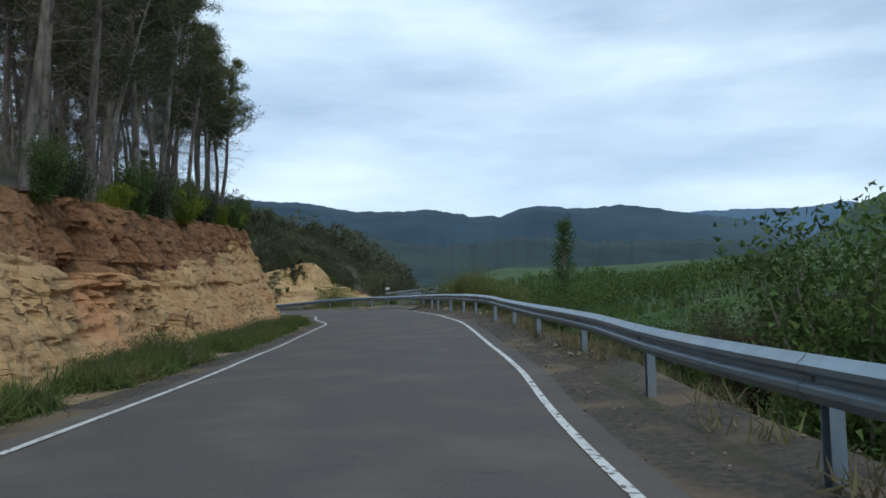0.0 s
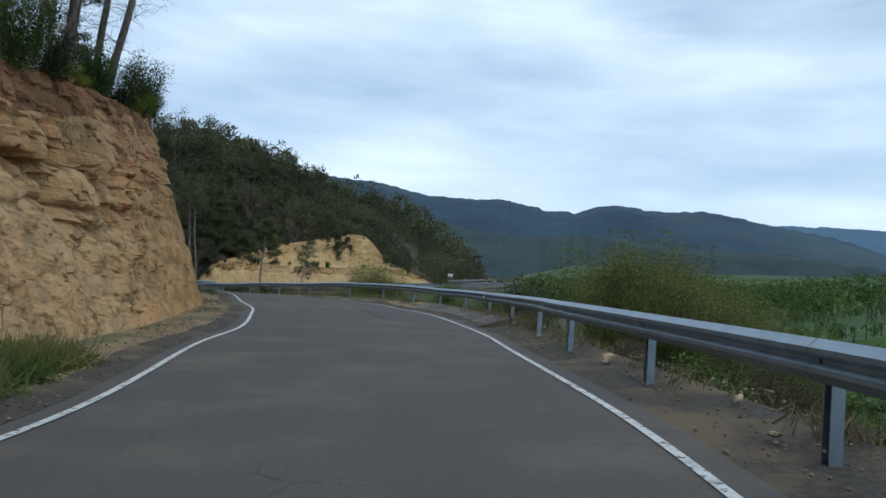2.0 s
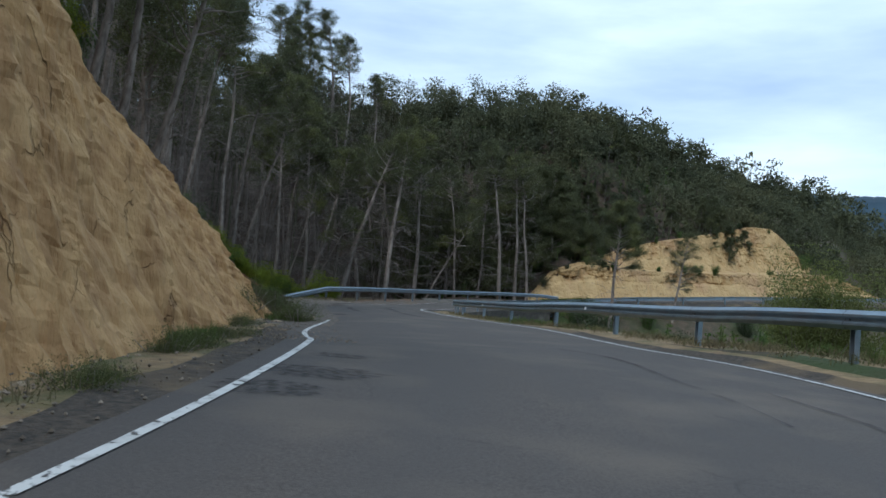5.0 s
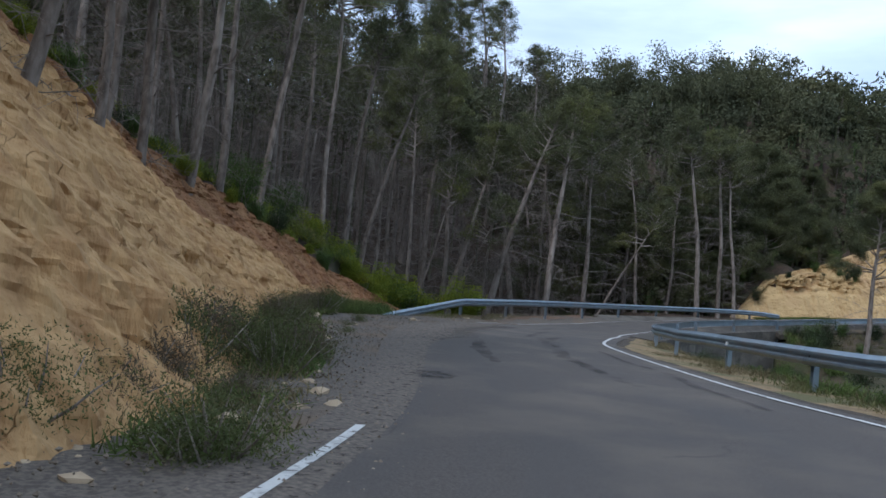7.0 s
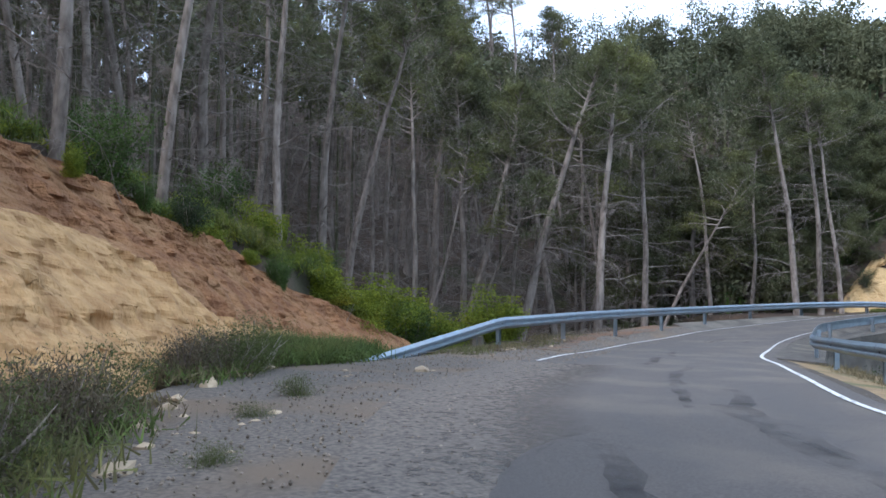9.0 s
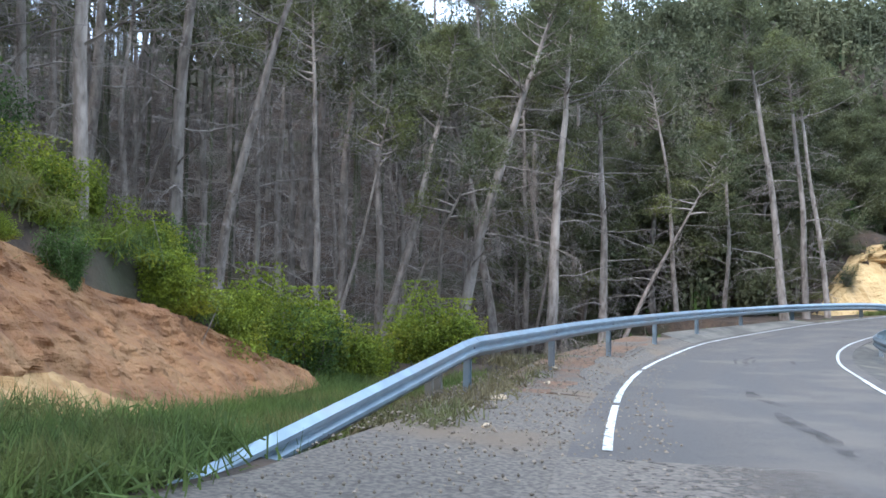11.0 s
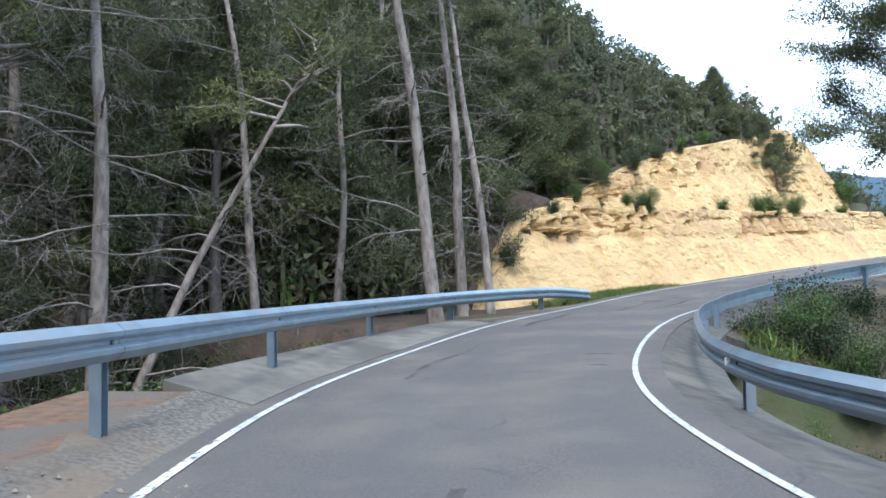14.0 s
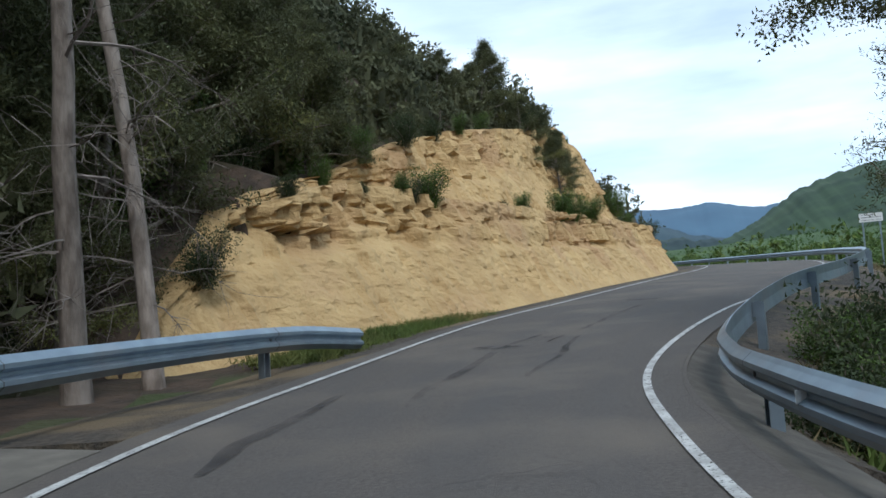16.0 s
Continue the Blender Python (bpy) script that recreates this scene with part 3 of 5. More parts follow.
def leaning(s, u, h):
    """One face, laid further back towards its end."""
    blocky = np.interp(u, [0, 0.2, 0.34, 0.5, 0.66, 0.8, 1], [0.15, 0.35, 0.6, 0.9, 1.25, 1.15, 0.7])
    clay = np.interp(u, [0, 0.56, 0.62, 0.76, 0.8, 0.9, 1], [0.08, 0.12, 1.3, 1.3, 0.5, 0.9, 0.9])
    soft = np.interp(u, [0, 0.6, 0.75, 1], [0.05, 0.12, 0.3, 0.35])
    crack = blocky + (clay - blocky) * float(np.interp(s, [9.5, 11.5], [0, 1]))
    crack = crack + (soft - crack) * float(np.interp(s, [15.3, 17], [0, 1]))
    return u * h, profile(u, *FACE_A) * h * float(profile(s, *LEAN)), crack, float(np.interp(s, [8, 11, 15, 22], [0.18, 0.24, 0.26, 0.28]))


def stepped(s, u, h):
    """A smooth lower slope, a jointed band, a bench, and an upper tier."""
    low = min(h, float(profile(s, *BENCH_B)))
    high = max(h - low, 0.0)
    wide = 1.7 * min(1.0, high / 0.5)
    z = np.interp(u, [0, 0.36, 0.56, 0.58, 0.66, 0.82, 1.0], [0, 0.60 * low, low, low, low + 0.05 * high, low + 0.55 * high, h])
    d = np.interp(u, [0, 0.36, 0.56, 0.58, 0.66, 0.82, 1.0], [0, 0.40 * low, 0.50 * low, 0.5 * low + 0.15 * wide, 0.5 * low + wide, 0.5 * low + wide + 0.25 * high, 0.5 * low + wide + 0.38 * high])
    return z, d, np.interp(u, [0, 0.33, 0.38, 0.56, 0.6, 0.66, 0.7, 1], [0.03, 0.08, 1.0, 1.0, 0.15, 0.2, 0.6, 0.9]), 0.16


cutting("rock_cutting", 0.5, 23.2, FOOT, TOP, leaning, rock, "ochre limestone and clay road cutting with broken ledges", (0.30, 0.49, 0.64, 0.80), 0.0, (0.52, 0.62))
cutting("rock_cutting", 29.1, 35.0, FOOT_B, TOP_B, stepped, pale_rock, "pale ochre stepped rock cutting beside the bend", (0.38, 0.50, 0.84), 7.0, (0.62, 0.50))


# ---- edge lines ----
def painted(frac, right, first, last, paint=None, half=0.047):
    a, b = offset(right - half, 0.012, frac), offset(right + half, 0.012, frac)
    keep = (station >= first) & (station <= last)
    verts = np.stack([a[keep], b[keep]], 1).reshape(-1, 3)
    return tagged(solid("edge_line", verts, grid_faces(int(keep.sum()), 2, flip=False), paint or line_paint), "worn white painted edge line on the asphalt", "road marking", kind="structure")


painted(1, 0, 0, 23.9)
painted(1, 0, 23.9, 39, grey_paint, 0.036)
painted(-1, 0, 0, 17.0)
for a, b in ((21.3, 22.3), (22.36, 23.9), (23.93, 25.6)):
    painted(-1, 0, a, b, worn_paint)
painted(-1, 0, 25.6, 39, grey_paint, 0.045)


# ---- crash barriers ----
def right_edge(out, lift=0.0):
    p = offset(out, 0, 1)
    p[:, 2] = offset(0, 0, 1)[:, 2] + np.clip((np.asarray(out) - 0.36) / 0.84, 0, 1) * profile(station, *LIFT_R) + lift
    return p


def left_edge(out, lift=0.0):
    p = offset(-np.asarray(out), 0, -1)
    p[:, 2] = offset(0, 0, -1)[:, 2] + np.clip((np.asarray(out) - 0.36) / 0.84, 0, 1) * profile(station, *LIFT_L) + lift
    return p


def barrier(line, label, spacing=4.0):
    thing = tagged(new("crash_barrier"), label, "crash barrier", "crash barriers")
    line = np.array(line)
    thing.location = line[0]
    base = line[0]
    length = np.r_[0, np.cumsum(np.linalg.norm(np.diff(line[:, :2], axis=0), axis=1))]
    t = np.gradient(line[:, :2], axis=0)
    t /= np.linalg.norm(t, axis=1)[:, None]
    r = np.c_[t[:, 1], -t[:, 0]]
    # W-shaped section: height and depth
    section = [(0.40, 0.0), (0.43, 0.03), (0.47, 0.075), (0.51, 0.075), (0.545, 0.02), (0.575, 0.02), (0.61, 0.075), (0.65, 0.075), (0.69, 0.03), (0.72, 0.0), (0.715, -0.006), (0.56, 0.008), (0.405, -0.006)]
    return thing, line - base, length, r, section


def rail(line, face, label, spacing=4.0, first=0.5, sink=()):
    """A W-beam on posts; face: +1 if the road lies to the right of the line. sink: (length, drop) at the line's start."""
    thing, pts, length, r, section = barrier(line, label)
    drop = np.zeros(len(pts))
    if sink:
        drop = np.interp(length, [0, sink[0]], [sink[1], 0])
    verts = []
    for p, n, dz in zip(pts, r, drop):
        for z, d in section:
            verts.append((p[0] + face * n[0] * (d + 0.09), p[1] + face * n[1] * (d + 0.09), p[2] + z - dz))
    k = len(section)
    faces = []
    for i in range(len(pts) - 1):
        for j in range(k):
            a, b = i * k + j, i * k + (j + 1) % k
            faces.append((a, a + k, b + k, b) if face > 0 else (a, b, b + k, a + k))
    beam = solid("beam", verts, faces, steel, thing, smooth=False)
    at = first
    while at < length[-1]:
        p = [np.interp(at, length, c) for c in pts.T]
        n = [np.interp(at, length, c) for c in r.T]
        dz = np.interp(at, length, drop)
        w = (-n[1], n[0])
        # C-shaped post
        out = [(-0.05, 0.06), (0.05, 0.06), (0.05, 0.05), (-0.04, 0.05), (-0.04, -0.05), (0.05, -0.05), (0.05, -0.06), (-0.05, -0.06)]
        v = [(p[0] + n[0] * a * face + w[0] * b, p[1] + n[1] * a * face + w[1] * b, p[2] + z) for z in (-0.7, 0.66 - dz) for a, b in out]
        m = len(out)
        fs = [(i, (i + 1) % m, m + (i + 1) % m, m + i) for i in range(m)] + [tuple(range(m, 2 * m))]
        post = solid("post", v, fs, steel, thing)
        # overlap seam and bolt head on the beam, and the spacer behind it
        on_beam = lambda lengthwise, depth, z: (p[0] + face * n[0] * (depth + 0.09) + w[0] * lengthwise, p[1] + face * n[1] * (depth + 0.09) + w[1] * lengthwise, p[2] + z - dz)
        seam = [on_beam(a, d + 0.004, z) for a in (0.10, 0.115) for z, d in section[:10]]
        solid("seam", seam, grid_faces(2, 10) if face < 0 else grid_faces(2, 10, flip=True), dull_steel, beam)
        bolt = [on_beam(0.022 * math.cos(k * math.pi / 3), 0.02 + deep, 0.56 + 0.022 * math.sin(k * math.pi / 3)) for deep in (0.0, 0.014) for k in range(6)]
        solid("bolt", bolt, [(k, (k + 1) % 6, 6 + (k + 1) % 6, 6 + k) for k in range(6)] + [tuple(range(6, 12))], dull_steel, beam)
        block = [on_beam(a, d, z) for a in (-0.05, 0.05) for d in (-0.06, 0.0) for z in (0.47, 0.65)]
        solid("spacer", block, [(0, 1, 3, 2), (4, 6, 7, 5), (0, 4, 5, 1), (2, 3, 7, 6), (1, 5, 7, 3), (0, 2, 6, 4)], steel, post)
        at += spacing
    return thing


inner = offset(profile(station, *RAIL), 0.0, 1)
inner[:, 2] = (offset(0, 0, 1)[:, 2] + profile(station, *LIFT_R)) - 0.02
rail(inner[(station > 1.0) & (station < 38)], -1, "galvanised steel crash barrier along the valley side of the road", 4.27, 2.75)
outer = np.vstack([np.linspace((-38.45, 78.0, 0.10), (-40.75, 85.1, 0.02), 12)[:-1], smoothed([(-40.75, 85.1, 0.02), (-41.2, 87.4, 0.03), (-41.75, 90.4, 0.05), (-42.35, 94.3, 0.05), (-42.75, 98.4, 0.05), (-42.85, 102.6, 0.07), (-42.4, 107.2, 0.12), (-41.3, 110.9, 0.2), (-39.5, 113.8, 0.25), (-38.4, 115.3, 0.15)], 8)])
rail(outer, 1, "galvanised steel crash barrier before the pine wood", spacing=4.2, first=7.3, sink=(7.2, 0.68))
far_outer = left_edge(1.2)
rail(far_outer[(station > 35.3) & (station < 38.6)], 1, "galvanised steel crash barrier past the pale cutting")

# ---- shoulders, aprons and the culvert wall ----
def band(name, a, b, first, last, mat, label, cols=4, under=0.25):
    keep = (station >= first) & (station <= last)
    return strip(name, a[keep], b[keep], mat, cols, label, under)


wander = np.array([0.14 * noise.noise(Vector((q * 2.1, 3.0, 1.0))) + 0.08 * noise.noise(Vector((q * 7.3, 1.0, 5.0))) for q in station])
band("gravel_shoulder", left_edge(0.85 + wander, -0.016), left_edge(0.3, -0.012), 0, 16.2, gravel, "dark loose gravel beside the edge line")
band("sandy_shoulder", left_edge(2.0, -0.07), left_edge(0.80 + wander, -0.020), 0, 16.4, sandy, "sandy yellow shoulder with crumbled rock below the cutting", 6)
band("gravel_shoulder", left_edge(profile(station, [15.4, 18, 19.5, 20.2, 20.9, 21.6, 22.6], [1.6, 2.2, 3.2, 3.9, 2.7, 2.3, 1.9]), -0.05), left_edge(0.22 + wander, -0.008), 16.2, 22.6, lay_by, "wide gravel lay-by beside the bend", 6)
band("gravel_shoulder", left_edge(0.95 + 2 * wander, -0.03), left_edge(0.28 + 0.5 * wander, -0.010), 22.6, 25.9, lay_by, "grey gravel margin beside the broken edge line", 4)
band("needle_shoulder", left_edge(2.3, -0.12), left_edge(0.9 + 2 * wander, -0.034), 22.6, 25.9, needle_bed, "shoulder of rusty pine needles before the crash barrier", 6)
band("loose_grit", left_edge(0.42, 0.005), left_edge(-2.3, 0.005), 16.4, 21.2, scattered, "grit strewn thinly over the edge of the asphalt", 6, 0.004)
band("gravel_shoulder", left_edge(1.9, -0.1), left_edge(0.3, -0.012), 28.2, 39, gravel, "loose gravel shoulder below the pale cutting")
band("gravel_shoulder", right_edge(0.3, -0.012), right_edge(profile(station, *RAIL) + 0.6, -0.12), 0, 10.4, gravel, "dusty gravel shoulder under the barrier", 5)
band("gravel_shoulder", right_edge(0.3, -0.012), right_edge(0.62 + wander, -0.014), 10.4, 22.9, gravel, "dark gravel beside the edge line", 3)
band("sandy_shoulder", right_edge(0.6 + wander, -0.016), right_edge(profile(station, *RAIL) + 0.6, -0.10), 10.4, 22.9, sandy, "dry sandy shoulder under the barrier", 5)
band("gravel_shoulder", right_edge(0.3, -0.012), right_edge(profile(station, *RAIL) + 0.6, -0.12), 28.2, 39, gravel, "dusty gravel shoulder under the barrier", 5)
band("concrete_apron", left_edge(1.35, 0.0), left_edge(0.30 + 0.5 * wander, 0.006), 25.85, 28.1, concrete, "worn concrete kerb slab over the culvert", 4, 0.5)
band("concrete_apron", right_edge(0.30 + 0.5 * wander, 0.006), right_edge(profile(station, *RAIL) + 0.22, 0.0), 23.0, 29.3, stained, "worn concrete edge slab over the culvert", 4, 0.5)
band("concrete_apron", right_edge(0.62 + wander, 0.004), right_edge(1.32, 0.012), 10.4, 12.9, concrete, "long pale concrete drainage slab beside the road", 3, 0.3)


def culvert_wall():
    line = right_edge(profile(station, *RAIL) + 0.15)
    keep = (station >= 23.0) & (station <= 28.2)
    line = line[keep]
    length = np.r_[0, np.cumsum(np.linalg.norm(np.diff(line[:, :2], axis=0), axis=1))]
    at = np.arange(0, length[-1], 0.12)
    pts = np.array([np.interp(at, length, c) for c in line.T]).T
    n = np.array([np.interp(at, length, c) for c in side[keep].T]).T
    middle, wide, crown = 0.62 * length[-1], 0.55, 1.15
    verts, faces = [], []
    for a, p, q in zip(at, pts, n):
        x = (a - middle) / wide
        arch = -2.4 + 1.3 * math.sqrt(1 - x * x) if abs(x) < 1 else -3.4
        for z in np.linspace(-0.05, arch, 9):
            rough_face = 0.05 * noise.noise(Vector((a * 2.5, z * 0.7, 3)))
            verts.append((*(p[:2] + q * (0.03 + rough_face - 0.04 * z)), p[2] + z))
        verts.append((*(p[:2] - q * 0.6), p[2] + arch))
    return tagged(solid("retaining_wall", verts, grid_faces(len(at), 10), concrete), "streaked concrete retaining wall with an arched culvert mouth", "wall", kind="structure")


culvert_wall()


# ---- plants ----
rng = np.random.default_rng(5)


def tube(points, radii, sides=6):
    p = np.array(points, float)
    t = np.gradient(p, axis=0)
    t /= np.linalg.norm(t, axis=1)[:, None] + 1e-9
    ref = np.where(np.abs(t[:, 2:3]) > 0.9, np.array([[1.0, 0, 0]]), np.array([[0, 0, 1.0]]))
    a = np.cross(t, ref)
    a /= np.linalg.norm(a, axis=1)[:, None] + 1e-9
    b = np.cross(t, a)
    ang = np.linspace(0, 2 * np.pi, sides, endpoint=False)
    v = p[:, None] + np.array(radii)[:, None, None] * (np.cos(ang)[None, :, None] * a[:, None] + np.sin(ang)[None, :, None] * b[:, None])
    f = []
    for i in range(len(p) - 1):
        for j in range(sides):
            k = (j + 1) % sides
            f.append((i * sides + j, i * sides + k, (i + 1) * sides + k, (i + 1) * sides + j))
    return v.reshape(-1, 3), f


class Heap:
    """Collects pieces of mesh into one."""

    def __init__(self):
        self.v, self.f, self.n = [], [], 0

    def add(self, verts, faces):
        self.v.append(np.asarray(verts, float))
        self.f += [tuple(i + self.n for i in f) for f in faces]
        self.n += len(verts)

    def blades(self, centres, size, width, up=0.0):
        """One narrow three-cornered leaf at each centre, turned at random."""
        c = np.asarray(centres, float)
        k = len(c)
        d = rng.normal(size=(k, 3))
        d[:, 2] += up
        d /= np.linalg.norm(d, axis=1)[:, None]
        w = np.cross(d, rng.normal(size=(k, 3)))
        w /= np.linalg.norm(w, axis=1)[:, None]
        ln, wd = size * rng.uniform(0.6, 1.3, (k, 1)), width * rng.uniform(0.6, 1.3, (k, 1))
        v = np.stack([c - d * ln * 0.4 - w * wd, c - d * ln * 0.4 + w * wd, c + d * ln * 0.6], 1).reshape(-1, 3)
        self.v.append(v)
        i = np.arange(k) * 3 + self.n
        self.f += [(a, a + 1, a + 2) for a in i.tolist()]
        self.n += 3 * k

    def mesh(self, name, mat, smooth=False):
        data = bpy.data.meshes.new(name)
        data.from_pydata(np.concatenate(self.v).tolist(), [], self.f)
        data.materials.append(mat)
        if smooth:
            data.polygons.foreach_set("use_smooth", [True] * len(data.polygons))
        return data


def curved(start, direction, length, steps, wander, sag=0.0):
    p, d, out = np.array(start, float), np.array(direction, float), []
    d /= np.linalg.norm(d)
    for _ in range(steps + 1):
        out.append(p.copy())
        d = d + rng.normal(size=3) * wander + (0, 0, sag)
        d /= np.linalg.norm(d)
        p = p + d * length / steps
    return np.array(out)


def pine(height, thick, crown_from, lean, spread, dead=16, fork=False, tufts=1.0, size=0.19, wide=0.11, boughs=0):
    """A pine: bare tapered trunk, dead lower twigs, sparse tufted crown. Returns the thing at the origin."""
    thing = tagged(new("pine_tree"), "", "tree", "pine wood")
    wood, dry, leaf = Heap(), Heap(), Heap()
    stem = curved((0, 0, -0.4), (lean[0], lean[1], 1), height + 0.4, 12, 0.035)
    rad = thick * np.linspace(1, 0.0, 13) ** 0.75 * np.r_[1.35, np.ones(12)] + 0.015
    wood.add(*tube(stem, rad, 8))
    stems = [(stem, rad)]
    if fork:
        s2 = curved((0.1, 0, -0.3), (lean[0] + 0.38, lean[1] + 0.1, 1), height * 0.75, 10, 0.03, 0.02)
        r2 = 0.55 * thick * np.linspace(1, 0.05, 11) + 0.012
        wood.add(*tube(s2, r2, 7))
        stems.append((s2, r2))
    for st, rd in stems:
        n = len(st) - 1
        at = lambda h: np.array([np.interp(h * n, np.arange(n + 1), c) for c in st.T])
        for k in range(int(30 * (1 if st is stem else 0.5))):
            h = crown_from + (1 - crown_from) * (k + rng.uniform(0, 1)) / (30 * (1 if st is stem else 0.5))
            h = min(h, 0.99)
            top = (1 - h) / (1 - crown_from)
            ln = spread * (0.25 + 0.95 * top**0.7) * rng.uniform(0.6, 1.2)
            a = rng.uniform(0, 2 * np.pi)
            limb = curved(at(h), (math.cos(a), math.sin(a), 0.25 + 0.5 * (1 - top)), ln, 5, 0.16, 0.05)
            wood.add(*tube(limb, np.linspace(0.035 + 0.02 * top, 0.008, 6), 4))
            tips = [limb]
            for _ in range(3):
                j = rng.integers(2, 5)
                tips.append(curved(limb[j], limb[j] - limb[j - 1] + rng.normal(size=3) * 0.5 * ln / 5, ln * 0.45, 3, 0.2, 0.04))
                wood.add(*tube(tips[-1], np.linspace(0.015, 0.005, 4), 3))
            for tip in tips:
                for q in tip[-3:]:
                    m = int(26 * tufts)
                    leaf.blades(q + rng.normal(size=(m, 3)) * (0.20, 0.20, 0.12), size, wide * size, 0.5)
        for k in range(dead if st is stem else dead // 2):
            h = rng.uniform(0.12, crown_from + 0.15)
            a = rng.uniform(0, 2 * np.pi)
            ln = rng.uniform(0.5, 2.6)
            limb = curved(at(h), (math.cos(a), math.sin(a), rng.uniform(-0.3, 0.6)), ln, 5, 0.22, -0.09)
            dry.add(*tube(limb, np.linspace(0.016, 0.004, 6), 3))
            for _ in range(8):
                j = rng.integers(1, 5)
                dry.add(*tube(curved(limb[j], limb[j] - limb[j - 1] + rng.normal(size=3) * 0.8 * ln / 5, ln * rng.uniform(0.2, 0.55), 3, 0.3, -0.10), (0.007, 0.005, 0.004, 0.002), 3))
        for k in range(boughs if st is stem else boughs // 3):
            # long bare boughs with hanging twigs
            h, a, ln = rng.uniform(0.14, crown_from), rng.uniform(0, 2 * np.pi), rng.uniform(1.6, 4.2)
            limb = curved(at(h), (math.cos(a), math.sin(a), rng.uniform(0.0, 0.45)), ln, 8, 0.13, -0.03)
            dry.add(*tube(limb, np.linspace(0.034, 0.006, 9), 4))
            for _ in range(12):
                j = rng.integers(2, 9)
                twig = curved(limb[j], (limb[j] - limb[j - 1]) * 1.2 + rng.normal(size=3) * 0.12 + (0, 0, -0.10), rng.uniform(0.4, 1.1), 4, 0.2, -0.16)
                dry.add(*tube(twig, (0.009, 0.007, 0.005, 0.004, 0.002), 3))
                for _ in range(2):
                    q = rng.integers(1, 4)
                    dry.add(*tube(curved(twig[q], rng.normal(size=3) * 0.5 + (0, 0, -0.6), rng.uniform(0.2, 0.5), 2, 0.2, -0.1), (0.005, 0.004, 0.002), 3))
    for name, heap, mat in (("trunk", wood, bark), ("deadwood", dry, deadwood), ("crown", leaf, needles)):
        if heap.n:
            ob = new(name, heap.mesh(name, mat, name == "trunk"))
            ob.parent = thing
            if name != "trunk":
                ob["kind"] = "stuff"
    return thing


def shrub(height, width, mat, label, leaf=0.10, count=1400, name="shrub", stems=12, up=0.3, thin=0.27):
    thing = tagged(new(name), label, "shrub", "roadside shrubs")
    wood, leaves = Heap(), Heap()
    for _ in range(stems):
        a, r = rng.uniform(0, 2 * np.pi), rng.uniform(0.1, 1)
        st = curved((0, 0, -0.15), (math.cos(a) * r * width / height, math.sin(a) * r * width / height, 1), height * rng.uniform(0.6, 1.05), 5, 0.14)
        wood.add(*tube(st, np.linspace(0.02 + 0.006 * height, 0.004, 6), 4))
        for q in st[1:]:
            m = count // (stems * 5)
            leaves.blades(q + rng.normal(size=(m, 3)).clip(-1.4, 1.4) * (0.17 * width, 0.17 * width, 0.11 * height), leaf, leaf * thin, up)
    for part_name, heap, m in (("stem", wood, bark), ("foliage", leaves, mat)):
        ob = new(part_name, heap.mesh(part_name, m))
        ob.parent = thing
        ob["kind"] = "stuff"
    return thing


def height_at(x, y):
    return float(ground_height(np.array([x]), np.array([y]))[0])


def placed(kind, spots, label, group, low=0.85, high=1.2, sink=0.1):
    """Copies of the kinds at x, y (z from the land unless given)."""
    for i, spot in enumerate(spots):
        x, y = spot[:2]
        z = spot[2] if len(spot) > 2 else height_at(x, y)
        k = rng.uniform(low, high)
        ob = copy_thing(kind[i % len(kind)], pose(x, y, z - sink, rng.uniform(-3, 3), rng.uniform(-3, 3), rng.uniform(0, 360)) @ Matrix.Diagonal((k, k, k * rng.uniform(0.9, 1.1), 1)))
        tagged(ob, label, group=group)


def drop_kind(things):
    for thing in things:
        for o in (*thing.children_recursive, thing):
            bpy.data.objects.remove(o)


PINE = "slender grey pine with bare lower twigs and dark crown"
LEAFY = "bushy green pine with low spreading boughs"
TREE_GROUP = "pine wood"
bare = [pine(15.5, 0.18, 0.74, (0.02, 0.0), 2.0, 46, boughs=5), pine(16, 0.20, 0.75, (0.06, 0.03), 2.1, 50, boughs=5), pine(14, 0.13, 0.73, (-0.05, 0.04), 1.6, 40, boughs=5), pine(15.5, 0.16, 0.74, (0.08, -0.05), 1.8, 46, boughs=5), pine(15, 0.14, 0.72, (-0.02, -0.06), 2.1, 48, tufts=0.8), pine(14.5, 0.15, 0.73, (0.02, 0.03), 1.9, 42, fork=True)]
stout = [pine(17, 0.25, 0.72, (0.03, 0.0), 2.4, 40, boughs=15), pine(17.5, 0.27, 0.74, (0.05, 0.03), 2.4, 40, boughs=16), pine(16.5, 0.23, 0.72, (-0.04, 0.04), 2.2, 36, fork=True, boughs=15)]
leafy = [pine(8.5, 0.14, 0.34, (0.03, 0.02), 2.1, 26, tufts=1.5, size=0.14, wide=0.12), pine(7.0, 0.12, 0.28, (-0.05, 0.03), 1.9, 18, tufts=1.6, size=0.14, wide=0.12), pine(9.5, 0.15, 0.38, (0.04, -0.04), 2.2, 30, tufts=1.5, size=0.14, wide=0.12)]
bushy = [pine(6.0, 0.13, 0.16, (0.05, 0.03), 2.1, 8, tufts=3.6, size=0.12, wide=0.15), pine(5.0, 0.12, 0.12, (-0.08, 0.04), 2.0, 6, tufts=3.6, size=0.12, wide=0.15), pine(6.8, 0.14, 0.22, (0.06, -0.06), 2.2, 10, tufts=3.6, size=0.12, wide=0.15)]


